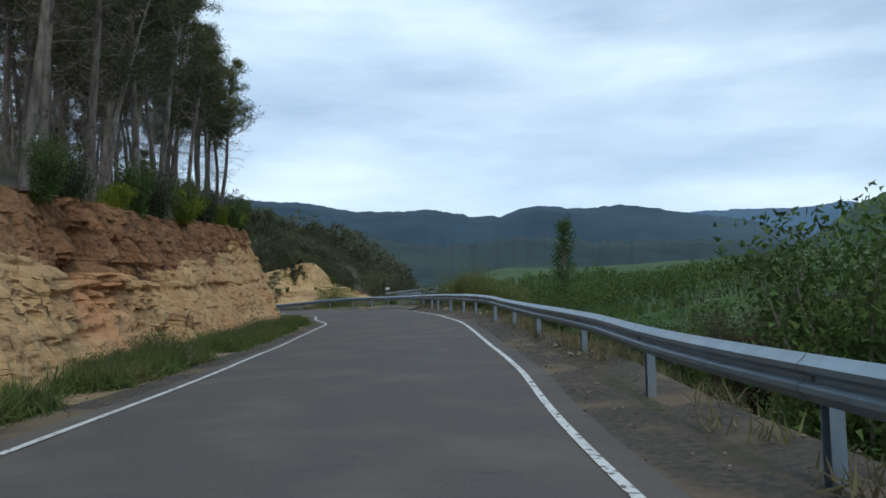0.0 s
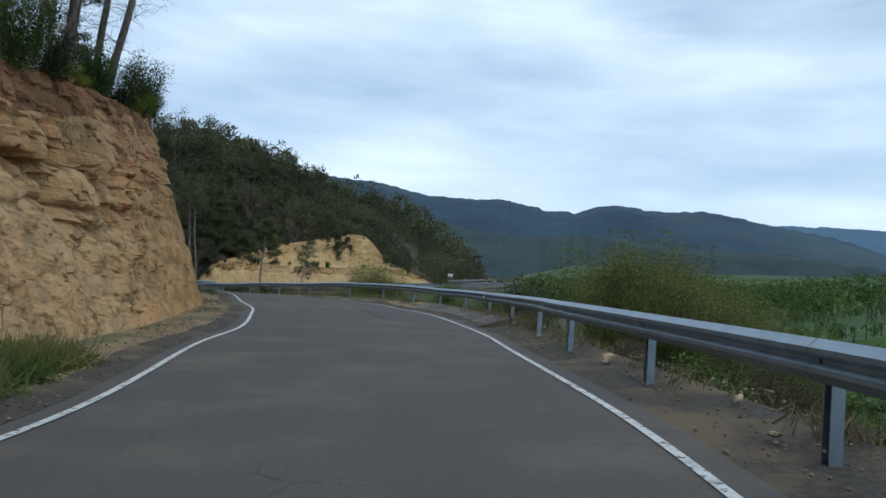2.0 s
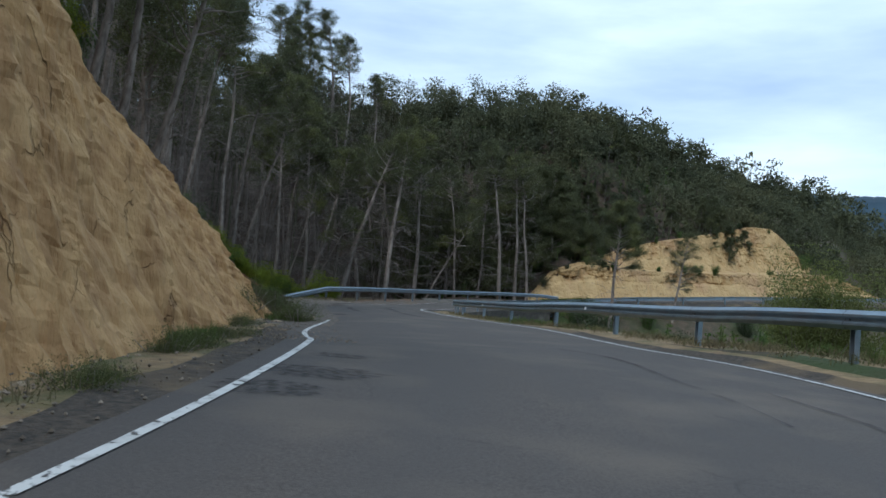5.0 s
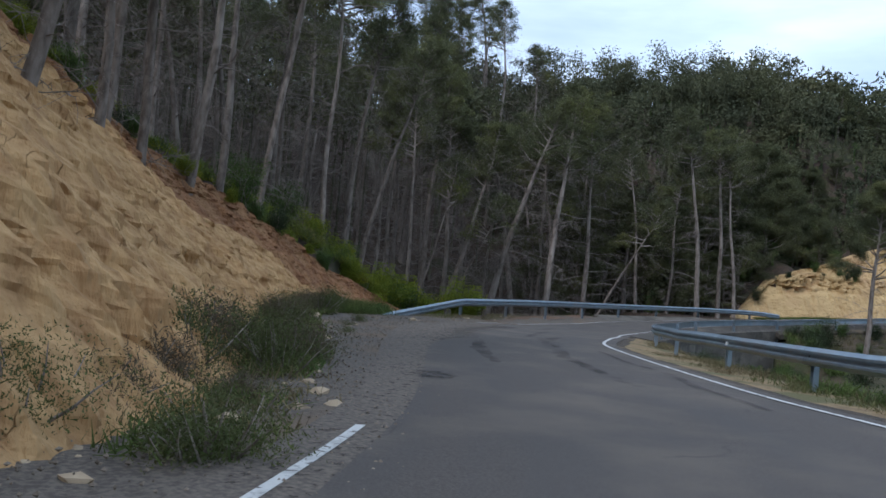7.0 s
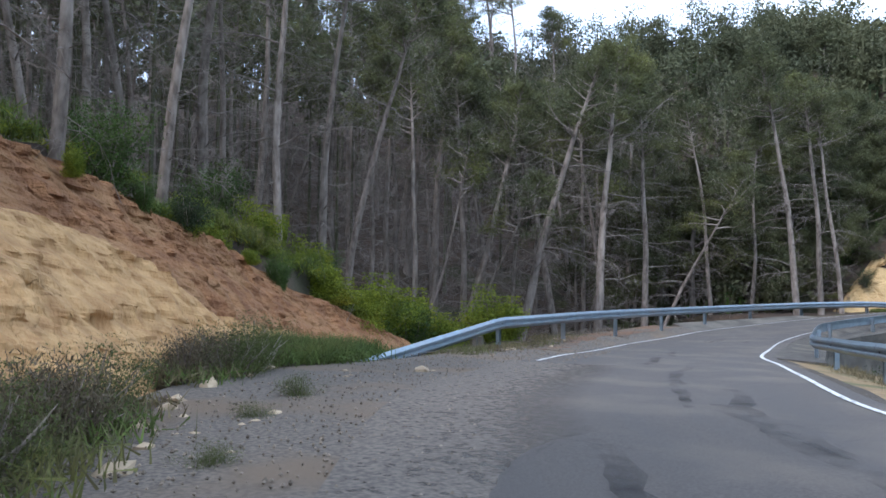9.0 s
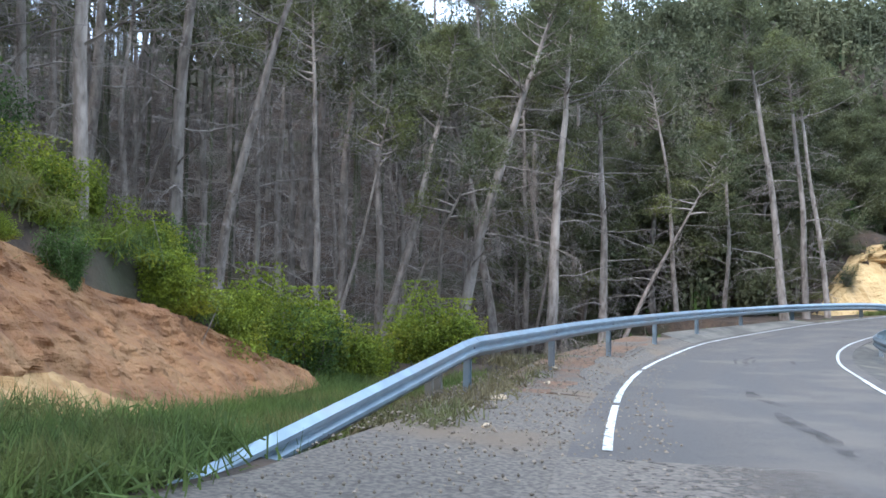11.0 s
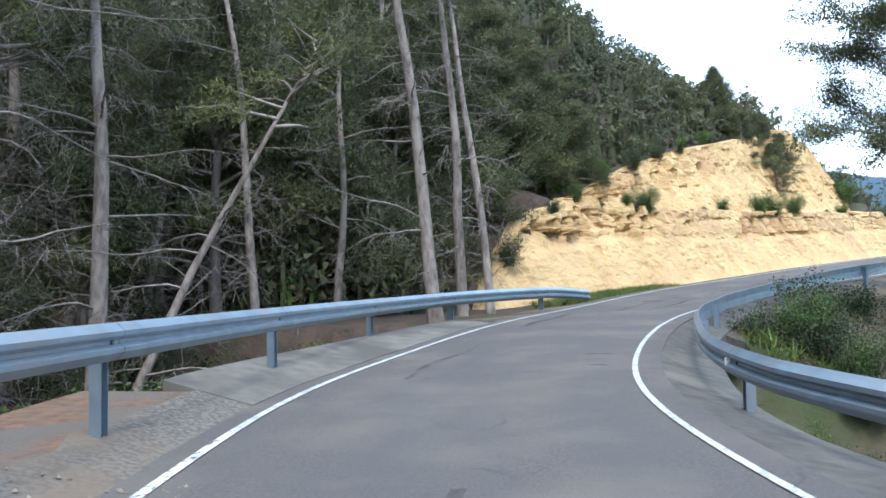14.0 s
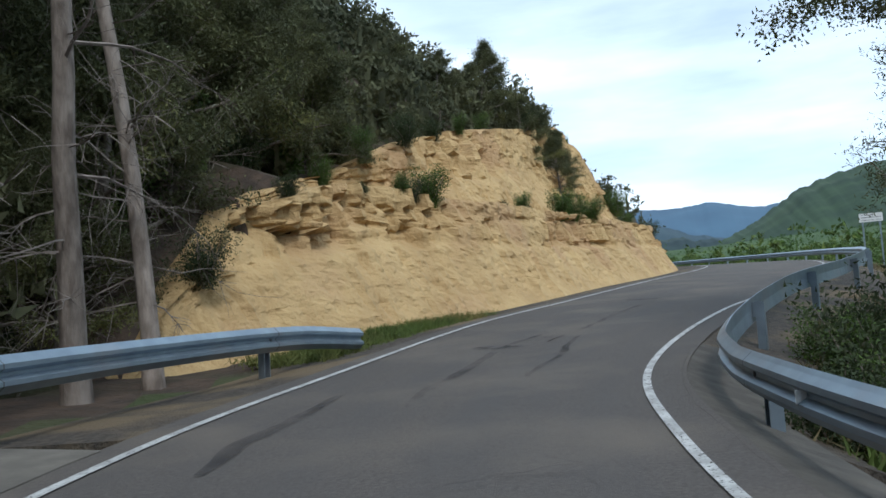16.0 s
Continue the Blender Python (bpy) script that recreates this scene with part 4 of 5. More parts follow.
def along_edge(sign, first, last, low, high, count, patchy=0.0):
    out = []
    while len(out) < count:
        s = rng.uniform(first, last)
        if patchy and noise.noise(Vector((s * 1.3, sign, 4))) < patchy - 0.5:
            continue
        k = int(s * PER)
        u = s * PER - k
        a = axis[k] * (1 - u) + axis[min(k + 1, len(axis) - 1)] * u
        d = a[3] / 2 + rng.uniform(low, high)
        out.append(tuple(a[:2] + sign * side[k] * d))
    return out


def clear_of(x, y, taken, gap):
    return all((x - a) ** 2 + (y - b) ** 2 > gap * gap for a, b in taken)


def scatter(count, box, test, gap, taken):
    out, tries = [], 0
    while len(out) < count and tries < count * 60:
        tries += 1
        x, y = rng.uniform(box[0], box[1]), rng.uniform(box[2], box[3])
        if test(x, y) and clear_of(x, y, taken, gap):
            out.append((x, y))
            taken.append((x, y))
    return out


def beside(x, y):
    """Station, and metres outside the road's edge (negative: left)."""
    d = (axis[:, 0] - x) ** 2 + (axis[:, 1] - y) ** 2
    k = int(d.argmin())
    lat = (x - axis[k, 0]) * side[k, 0] + (y - axis[k, 1]) * side[k, 1]
    return station[k], math.copysign(max(math.sqrt(d[k]) - axis[k, 3] / 2, 0), lat)


def behind_face(s):
    """Metres from the road's edge to the top of the cutting."""
    if s < 22.6:
        return float(profile(s, *FOOT)) + float(profile(s, *LEAN)) * float(profile(s, *TOP))
    if s < 29.2:
        return 4.0
    top = float(profile(s, *TOP_B))
    return float(profile(s, *FOOT_B)) + 0.45 * top + (1.7 if top > 3.6 else 0)


def wood_floor(x, y):
    s, d = beside(x, y)
    return d < 0 and -d > behind_face(s) + 1.2


def stand(kind, x, y, size, lean=0.0, towards=0.0, label=PINE, turn=0.0, group=TREE_GROUP):
    """One tree of a kind, leaning some degrees towards a compass angle."""
    a = radians(towards)
    tilt = Matrix.Rotation(radians(lean), 4, Vector((math.cos(a), math.sin(a), 0)).cross(Vector((0, 0, -1))))
    m = Matrix.Translation((x, y, height_at(x, y) - 0.1)) @ tilt @ Matrix.Rotation(radians(turn), 4, "Z") @ Matrix.Diagonal((size, size, size, 1))
    tagged(copy_thing(kind, m), label, group=group)


# trees that stand out: kind, x, y, size, lean, towards
mids = [pine(12.5, 0.15, 0.50, (0.03, 0.02), 2.2, 30), pine(11.5, 0.13, 0.46, (-0.04, 0.03), 1.9, 28), pine(12, 0.14, 0.53, (0.05, -0.03), 2.1, 30)]
SINGLE = [(1, -42.2, 110.8, 0.95, 3, 180), (0, -41.9, 113.3, 0.9, 2, 180), (4, -41.2, 114.4, 0.95, 1, 90), (5, -58.0, 99.2, 1.05, 4, 20), (1, -52.2, 99.3, 1.05, 5, 20), (3, -51.0, 101.6, 1.0, 9, 160), (0, -49.3, 102.4, 1.1, 2, 40), (2, -48.8, 106.4, 1.0, 3, 30), (0, -61.5, 100.4, 1.05, 4, 20), (3, -64.0, 102.0, 1.0, 4, 20), (4, -47.1, 110.9, 0.9, 2, 120), (2, -45.2, 112.0, 0.85, 3, 60), (1, -50.6, 86.0, 0.95, 6, 30), (3, -52.4, 88.6, 0.95, 5, 20), (2, -54.6, 91.4, 1.0, 4, 10), (2, -54.4, 97.2, 0.95, 14, 30)]
SINGLE += [(1, -13.4, 33.6, 1.0, 3, 20), (4, -13.9, 37.2, 1.0, 4, 20), (0, -13.0, 30.6, 0.95, 2, 90), (3, -15.0, 41.4, 1.0, 6, 20), (4, -12.6, 26.8, 0.95, 1, 90)]
# leaning out over the clay bank
SINGLE += [(1, -27.6, 59.6, 1.0, 9, 40), (4, -26.2, 57.2, 0.95, 10, 40), (0, -29.4, 61.8, 1.0, 8, 40), (3, -30.6, 63.6, 0.95, 7, 40), (1, -34.4, 66.4, 1.0, 6, 40), (0, -37.2, 68.6, 1.0, 5, 30), (2, -36.0, 67.0, 1.0, 6, 30), (0, -40.6, 71.6, 1.0, 5, 30), (3, -42.6, 73.8, 1.0, 4, 30)]
taken = []
for kind, x, y, size, lean, towards in SINGLE:
    if beside(x, y)[1] < -2:
        taken.append((x, y))
        stand(stout[kind % 3] if 92 < y < 107 else bare[kind] if y > 70 else mids[kind % 3], x, y, 0.95 * size, lean, towards, turn=rng.uniform(0, 360))
near_wood = scatter(100, (-78, -36, 66, 120), lambda x, y: wood_floor(x, y) and -beside(x, y)[1] > (12.5 if 84 < y < 104 else 8.5 if y >= 104 else 5.5), 2.1, taken)
over = lambda x, y: wood_floor(x, y) and -beside(x, y)[1] < behind_face(beside(x, y)[0]) + 15
top_wood = scatter(74, (-26, -3, -12, 42), over, 1.5, taken) + scatter(26, (-42, -10, 42, 68), over, 1.9, taken)
tall_part = [p for p in near_wood if p[0] < -24.5 - 0.6 * (p[1] - 64.5)]
low_part = [p for p in near_wood if p not in tall_part]
placed(bare, tall_part, PINE, TREE_GROUP, 0.88, 1.06)
placed(bare, [p for p in low_part if p[1] < 104], PINE, TREE_GROUP, 0.8, 0.98)
placed(leafy, [p for p in low_part if p[1] >= 104], LEAFY, TREE_GROUP, 0.8, 1.1)
placed(mids, top_wood, PINE, "pine wood on the cutting", 0.75, 1.1)
crown_wood = scatter(36, (-64, -22, 112, 146), lambda x, y: wood_floor(x, y) and 28.2 < beside(x, y)[0] < 32.8 and -beside(x, y)[1] < 24 and x < -43 + 0.15 * (y - 112), 2.3, taken)
placed(bushy, crown_wood, LEAFY, "pines above the pale cutting", 0.40, 0.66)
# edge of the wood beside the pale cutting, and the pines across the road from it
for x, y, size in ((-45.6, 117.4, 1.1), (-43.6, 119.5, 1.0), (-48.0, 115.2, 1.15), (-46.5, 121.0, 0.9), (-51.0, 112.6, 1.1), (-53.0, 106.0, 1.0), (-43.4, 122.0, 0.62), (-41.0, 124.4, 0.5), (-39.0, 126.4, 0.42), (-36.6, 128.4, 0.36), (-45.2, 124.6, 0.65), (-42.6, 127.0, 0.5), (-47.4, 119.0, 0.8), (-39.8, 129.4, 0.42), (-35.4, 131.0, 0.36), (-48.6, 122.4, 0.7), (-46.2, 127.2, 0.6), (-44.2, 115.6, 0.65), (-41.8, 119.2, 0.5)):
    stand(leafy[0] if size > 0.85 else bushy[int(-x) % 3], x, y, 0.92 * size if size > 0.85 else 1.05 * size, 3, 0, LEAFY, 40 * x)
for x, y, size in ((-44.6, 116.4, 1.25), (-43.0, 118.2, 1.2), (-46.4, 114.4, 1.35), (-45.0, 119.4, 1.3), (-41.8, 120.6, 1.1), (-43.6, 121.6, 1.25), (-47.6, 117.2, 1.4), (-40.4, 122.6, 0.95), (-42.0, 123.8, 1.1), (-48.8, 112.2, 1.35), (-50.4, 115.0, 1.4), (-46.6, 122.2, 1.3), (-38.8, 124.0, 0.7), (-51.6, 109.8, 1.3), (-44.4, 124.6, 1.15), (-53.2, 112.6, 1.4)):
    stand(bushy[int(-7 * x) % 3], x, y, size, 4, 300, LEAFY, 53 * x)
for x, y, size in ((-30.9, 136.0, 0.62), (-29.6, 135.0, 0.56), (-28.2, 137.4, 0.66), (-27.6, 136.0, 0.48), (-29.8, 138.8, 0.75), (-26.6, 138.8, 0.45), (-33.4, 133.4, 0.5)):
    stand(bushy[int(-9 * x) % 3], x, y, size, 4, 90, "small green pine on the brow of the pale cutting", 61 * x, "pines above the pale cutting")
overhang = pine(11.0, 0.17, 0.50, (0.0, 0.02), 2.7, 18, tufts=10.0, size=0.065, wide=0.30)
stand(overhang, -31.2, 109.5, 0.95, 3, 190, "spreading pine beside the culvert with open crown")
stand(leafy[2], -27.4, 114.6, 0.8, 3, 90, LEAFY)

# ---- shrubs ----
GREEN, YELLOW, DARK, DRY = "leafy green roadside shrub", "bright yellow-flowering broom bush", "dark evergreen scrub bush", "dry brown thorny scrub"
greens = [shrub(1.6, 0.9, shrub_green, GREEN, 0.07, 6500), shrub(2.2, 1.2, shrub_green, GREEN, 0.075, 8000)]
brooms = [shrub(1.25, 0.95, broom_green, YELLOW, 0.05, 15000, stems=9, thin=0.3), shrub(1.05, 1.1, broom_green, YELLOW, 0.05, 15000, stems=8, thin=0.3)]
weeds = [shrub(1.1, 0.9, olive, GREEN, 0.045, 9000, stems=22, up=0.9, thin=0.16), shrub(0.9, 0.8, dry_brush, DRY, 0.07, 9000, stems=24, up=1.1, thin=0.09)]
darks = [shrub(1.8, 1.2, dark_green, DARK, 0.07, 7000), shrub(1.3, 1.0, dark_green, DARK, 0.065, 6000)]
dries = [shrub(1.1, 0.9, dry_brush, DRY, 0.13, 9000, stems=24, up=1.2, thin=0.07)]


def bushes(kind, label, group, spots):
    """Shrubs at x, y, scale."""
    for i, (x, y, k, *lip) in enumerate(spots):
        m = pose(x, y, lip[0] if lip else height_at(x, y) - 0.08, 0, 0, rng.uniform(0, 360)) @ Matrix.Diagonal((k, k, k * rng.uniform(0.85, 1.1), 1))
        tagged(copy_thing(kind[i % len(kind)], m), label, group=group)


willow = material("willow_leaves", (0.165, 0.18, 0.05), 0.75, second=(0.10, 0.12, 0.036), scale=0.9, third=(0.16, 0.16, 0.06), third_scale=0.35, bump=0, by_island=0.3, thin=0.35)
big_green = shrub(5.2, 2.1, willow, GREEN, 0.085, 60000, "bush", 34, 0.7)
for x, y, k in ((2.2, 35.2, 0.64), (3.3, 36.2, 0.74), (4.7, 37.4, 0.78), (2.8, 38.4, 0.70), (5.0, 40.0, 0.80), (6.0, 36.8, 0.66)):
    tagged(copy_thing(big_green, pose(x, y, height_at(x, y) - 0.1, 0, 0, 77 * x) @ Matrix.Diagonal((k, k, k, 1))), "tall leafy willow-like bush beyond the crash barrier", "bush", "tall bushes")
for x, y, top in ((-14.4, 93.6, 5.0), (-13.2, 94.4, 3.6), (-6.2, 95.0, 3.2)):
    k = (top - height_at(x, y)) / 5.6
    tagged(copy_thing(big_green, pose(x, y, height_at(x, y) - 0.1, 0, 0, 77 * x) @ Matrix.Diagonal((k * 0.8, k * 0.8, k, 1))), "bright leafy bush standing inside the bend", "bush", "tall bushes")
big_dark = shrub(4.2, 2.2, brown_leaf, DARK, 0.075, 56000, "bush", 34, 0.4)
for x, y, k in ((9.7, 4.7, 1.12), (9.2, 9.8, 0.8), (11.5, 0.6, 1.0), (4.6, 31.6, 0.55), (4.4, 34.4, 0.6), (2.6, 42.6, 0.5)):
    tagged(copy_thing(big_dark, pose(x, y, height_at(x, y) - 0.1, 0, 0, 50 * x) @ Matrix.Diagonal((k, k, k, 1))), "large brownish evergreen bush beyond the crash barrier", "bush", "tall bushes")


def poplar(x, y, tall):
    thing = tagged(new("poplar"), "slender young poplar standing alone in the scrub", "tree")
    wood, leaf = Heap(), Heap()
    stem = curved((0, 0, -0.4), (0.01, 0.01, 1), tall + 0.4, 10, 0.02)
    wood.add(*tube(stem, np.linspace(0.07, 0.012, 11), 6))
    for h in np.linspace(0.22, 0.99, 70):
        p = np.array([np.interp(h * 10, np.arange(11), c) for c in stem.T])
        a = rng.uniform(0, 2 * np.pi)
        limb = curved(p, (math.cos(a), math.sin(a), 1.5), 0.22 + 0.5 * math.sin(math.pi * min(1, (1.05 - h) * 1.1)) * rng.uniform(0.6, 1.1), 4, 0.10)
        wood.add(*tube(limb, np.linspace(0.016, 0.004, 5), 3))
        for q in limb[1:]:
            leaf.blades(q + rng.normal(size=(18, 3)) * 0.08, 0.07, 0.026, 0.0)
    for name, heap, mat in (("trunk", wood, bark), ("crown", leaf, crop_green)):
        ob = new(name, heap.mesh(name, mat))
        ob.parent = thing
    thing.matrix_world = pose(x, y, height_at(x, y))


poplar(4.9, 15.2, 3.85 - height_at(4.9, 15.2))


def valley_spot(first, last, low, high, count, gap, seen):
    out, tries = [], 0
    while len(out) < count and tries < 4000:
        tries += 1
        k = int(rng.uniform(first, last) * PER)
        d = axis[k, 3] / 2 + rng.uniform(low, high)
        x, y = axis[k, :2] + side[k] * d
        s, o = beside(x, y)
        if o > float(profile(s, *RAIL)) + 0.9 and clear_of(x, y, seen, gap):
            out.append((x, y, rng.uniform(0.75, 1.5) if s < 14 else rng.uniform(0.55, 1.15)))
            seen.append((x, y))
    return out


seen = []
ROADSIDE = "shrubs beyond the crash barrier"
for kind, label, spots in ((greens, GREEN, valley_spot(2, 17, 2.4, 8, 20, 1.1, seen)), (darks, DARK, valley_spot(2, 18, 2.4, 9, 18, 1.1, seen)), (dries, DRY, valley_spot(2, 17, 2.2, 6, 16, 0.8, seen)), (brooms, YELLOW, valley_spot(2, 12, 3.5, 9, 8, 0.9, seen)),
                           (greens, GREEN, valley_spot(17, 31, 2.2, 9, 12, 1.1, seen)), (darks, DARK, valley_spot(17, 30, 2.2, 9, 12, 1.1, seen)), (darks, DARK, valley_spot(24, 34, 1.9, 6, 16, 0.8, seen))):
    bushes(kind, label, ROADSIDE, spots)
BANKSIDE = "shrubs along the cutting's top"
crest_spots = []
for s in np.arange(2.0, 22.4, 0.48):
    k = int(s * PER)
    d = axis[k, 3] / 2 + behind_face(s) + rng.uniform(-0.15, 0.6)
    crest_spots.append((*(axis[k, :2] - side[k] * d), rng.uniform(0.55, 1.0), axis[k, 2] - 0.5 + float(profile(s, *TOP))))
bushes(greens, GREEN, BANKSIDE, crest_spots[0::3])
bushes(darks, DARK, BANKSIDE, crest_spots[1::3])
bushes(brooms, YELLOW, BANKSIDE, crest_spots[2::3])
lip_spots = []
for s in np.arange(15.0, 22.2, 0.42):
    k = int(s * PER)
    d = axis[k, 3] / 2 + behind_face(s) + rng.uniform(-0.5, 0.2)
    lip_spots.append((*(axis[k, :2] - side[k] * d), rng.uniform(0.35, 0.65), axis[k, 2] - 0.6 + float(profile(s, *TOP))))
bushes(brooms + [greens[0]], "yellow-green broom on the lip of the bank", BANKSIDE, lip_spots)
bushes(brooms, YELLOW, "broom beside the lay-by", [(-47.0, 86.2, 1.5), (-46.4, 84.8, 1.35), (-47.8, 83.6, 1.3), (-46.4, 88.9, 1.5), (-45.9, 90.8, 1.8), (-46.3, 92.6, 1.5), (-47.4, 87.2, 2.2), (-46.4, 83.2, 1.4), (-47.0, 81.2, 1.3), (-47.4, 79.2, 1.3), (-46.9, 88.2, 1.5), (-46.4, 90.2, 1.5), (-45.6, 91.4, 1.2), (-48.6, 82.6, 1.2)])
bushes(greens, GREEN, "undergrowth in the gully", [(-46.0, 85.2, 1.0), (-46.6, 87.0, 1.0), (-48.6, 84.6, 1.0), (-48.8, 80.6, 1.1), (-45.2, 94.4, 0.8), (-44.8, 96.4, 0.8), (-45.4, 98.2, 0.9), (-46.6, 92.6, 0.9), (-48.0, 96.0, 0.8)])

bushes(greens + darks, DARK, "undergrowth beside the pale cutting", [(-44.8, 117.6, 1.2), (-43.2, 118.8, 1.2), (-42.0, 120.6, 1.1), (-40.6, 121.8, 1.0), (-39.4, 123.6, 1.0), (-43.8, 121.4, 1.3), (-41.8, 123.2, 1.2), (-38.2, 124.8, 0.9), (-45.6, 120.4, 1.3), (-40.2, 125.6, 1.1)])

bushes(darks + greens, "dark undergrowth beyond the culvert's edge", "undergrowth in the gully", [(*p, rng.uniform(0.6, 1.1)) for p in along_edge(-1, 24.6, 28.0, 2.4, 5.5, 16)])
bushes([greens[0], darks[0]], "green bramble below the culvert wall", ROADSIDE, [(*p, rng.uniform(0.5, 0.95)) for p in along_edge(1, 23.2, 29.5, 1.6, 4.2, 36)])

bushes([greens[0], darks[1]], "green bramble below the culvert wall", ROADSIDE, [(*p, rng.uniform(0.5, 0.8)) for p in along_edge(1, 24.4, 28.6, 1.45, 2.4, 22)])

# bench, brow and foot of the pale cutting
bench_spots, brow_spots, foot_spots = [], [], []
for s in sorted(rng.uniform(30.3, 33.8, 13)):
    k = int(s * PER)
    low, top, f = float(profile(s, *BENCH_B)), float(profile(s, *TOP_B)), float(profile(s, *FOOT_B))
    p = axis[k, :2] - side[k] * (axis[k, 3] / 2 + f + 0.5 * low + rng.uniform(0.2, 0.6))
    bench_spots.append((p[0], p[1], axis[k, 2] - 0.45 + low, rng.choice([0.3, 0.4, 0.55, 0.8])))
for x, y, z, k in bench_spots:
    tagged(copy_thing(darks[int(x * 7) % 2] if k < 0.5 else greens[0], pose(x, y, z, 0, 0, 90 * x) @ Matrix.Diagonal((k, k, k * 0.8, 1))), "low green shrub on the rock bench", group="shrubs on the rock bench")
for s in np.arange(29.5, 34.6, 0.4):
    k = int(s * PER)
    p = axis[k, :2] - side[k] * (axis[k, 3] / 2 + behind_face(s) + rng.uniform(-0.2, 0.6))
    brow_spots.append((*p, rng.uniform(0.4, 0.8), axis[k, 2] - 0.5 + float(profile(s, *TOP_B))))
bushes(darks + greens, DARK, "shrubs above the pale cutting", brow_spots)


# ---- grass and litter, too fine to count ----
def turf(name, mat, label, spots, blades, size, spread, up=1.6, lift=0.05, thin=0.05):
    heap = Heap()
    xy = np.array(spots)
    z = ground_height(xy[:, 0], xy[:, 1])
    pick = np.repeat(np.arange(len(xy)), blades)
    c = np.c_[xy[pick] + rng.normal(size=(len(pick), 2)) * spread, z[pick] + lift]
    c[:, 2] += rng.uniform(0, size * 0.45, len(pick))
    heap.blades(c, size, size * thin, up)
    return tagged(new(name, heap.mesh(name, mat)), label, "grass", kind="stuff")


turf("grass", grass_green, "tufts of green grass at the foot of the cutting", along_edge(-1, 2.0, 8.6, 1.0, 2.0, 900, 0.35), 70, 0.6, 0.14, 1.3, 0.05, 0.025)
turf("grass", dry_grass, "dry grass at the foot of the cutting", along_edge(-1, 2, 16, 1.0, 1.8, 330, 0.5), 18, 0.20, 0.12)
turf("grass", grass_green, "green weeds at the foot of the clay bank", along_edge(-1, 14.2, 20, 1.3, 1.9, 130, 0.6), 26, 0.28, 0.10)
turf("grass", grass_green, "long green grass behind the crash barrier", [p for p in zip(rng.uniform(-46.5, -38.2, 3400), rng.uniform(75.5, 88.5, 3400)) if -7.6 < beside(*p)[1] < -3.0], 34, 0.44, 0.15, 1.5, 0.05, 0.025)
turf("grass", dry_grass, "dry grass and weeds under the crash barrier", along_edge(1, 2, 12, 1.2, 2.8, 420, 0.35), 20, 0.26, 0.14)
turf("grass", grass_green, "green verge grass on the inside of the bend", along_edge(1, 12.8, 18.5, 2.1, 5.5, 1100, 0.3), 26, 0.30, 0.14)
turf("grass", dry_grass, "dry verge grass on the inside of the bend", along_edge(1, 13, 23, 1.1, 3.5, 700, 0.35), 22, 0.20, 0.14)
turf("grass", grass_green, "rank green grass below the culvert's edge", along_edge(1, 23.4, 28.6, 1.4, 5.0, 500), 30, 0.45, 0.16)
turf("grass", dry_grass, "yellowed grass beside the pale cutting", along_edge(1, 28.4, 34, 1.3, 3.5, 420, 0.3), 22, 0.24, 0.14)
turf("grass", grass_green, "green grass strip at the foot of the pale cutting", along_edge(-1, 29.3, 30.4, 1.0, 2.6, 330, 0.2), 30, 0.22, 0.12)
turf("grass", dry_grass, "dry grass beyond the barrier before the wood", along_edge(-1, 21.5, 25.0, 1.7, 3.6, 520, 0.2), 24, 0.30, 0.14)
for x, y, k in [(*p, rng.uniform(0.6, 1.0)) for p in along_edge(-1, 2.0, 7, 1.25, 1.9, 24, 0.4)] + [(*p, rng.uniform(0.3, 0.5)) for p in along_edge(-1, 15.5, 20, 1.25, 1.9, 14, 0.35) + along_edge(-1, 12.8, 16.5, 1.0, 1.35, 14)]:
    bushes(weeds, "low green weed at the foot of the cutting", "weeds at the cutting's foot", [(x, y, k)])


lip_strip = []
for s in rng.uniform(14.6, 23.0, 1300):
    k = int(s * PER)
    lip_strip.append(tuple(axis[k, :2] - side[k] * (axis[k, 3] / 2 + behind_face(min(s, 22.5)) + rng.uniform(0.15, 1.3))))
turf("grass", broom_green, "yellow-green grass hanging over the lip of the bank", lip_strip[:800], 26, 0.36, 0.16, 1.0, 0.2, 0.03)
turf("grass", grass_green, "tall green grass on the lip of the bank", lip_strip[800:], 26, 0.5, 0.18, 1.3, 0.2, 0.03)
foot_strip = []
for s in rng.uniform(15.6, 20.8, 900):
    k = int(s * PER)
    d = axis[k, 3] / 2 + float(profile(s, *FOOT)) + rng.uniform(-0.55, 0.35)
    foot_strip.append(tuple(axis[k, :2] - side[k] * d + rng.normal(size=2) * 0.1))
turf("grass", grass_green, "wispy green grass along the foot of the bank", [p for p in foot_strip[:480] if beside(*p)[0] > 16.6 and noise.noise(Vector((beside(*p)[0] * 2.2, 0.0, 6.0))) > -0.05], 14, 0.26, 0.16, 1.6, 0.1)
turf("grass", dry_grass, "dry stalks along the foot of the bank", [p for p in foot_strip[480:] if beside(*p)[0] > 16.6 and noise.noise(Vector((beside(*p)[0] * 2.2, 3.0, 6.0))) > -0.1], 10, 0.26, 0.18, 1.6, 0.1)
bushes(weeds, "grey-green weeds at the foot of the clay bank", "weeds at the cutting's foot", [(*p, rng.uniform(0.5, 1.15)) for p in foot_strip[::30] if beside(*p)[0] > 16.4 and noise.noise(Vector((beside(*p)[0] * 2.2, 0.0, 6.0))) > -0.25])

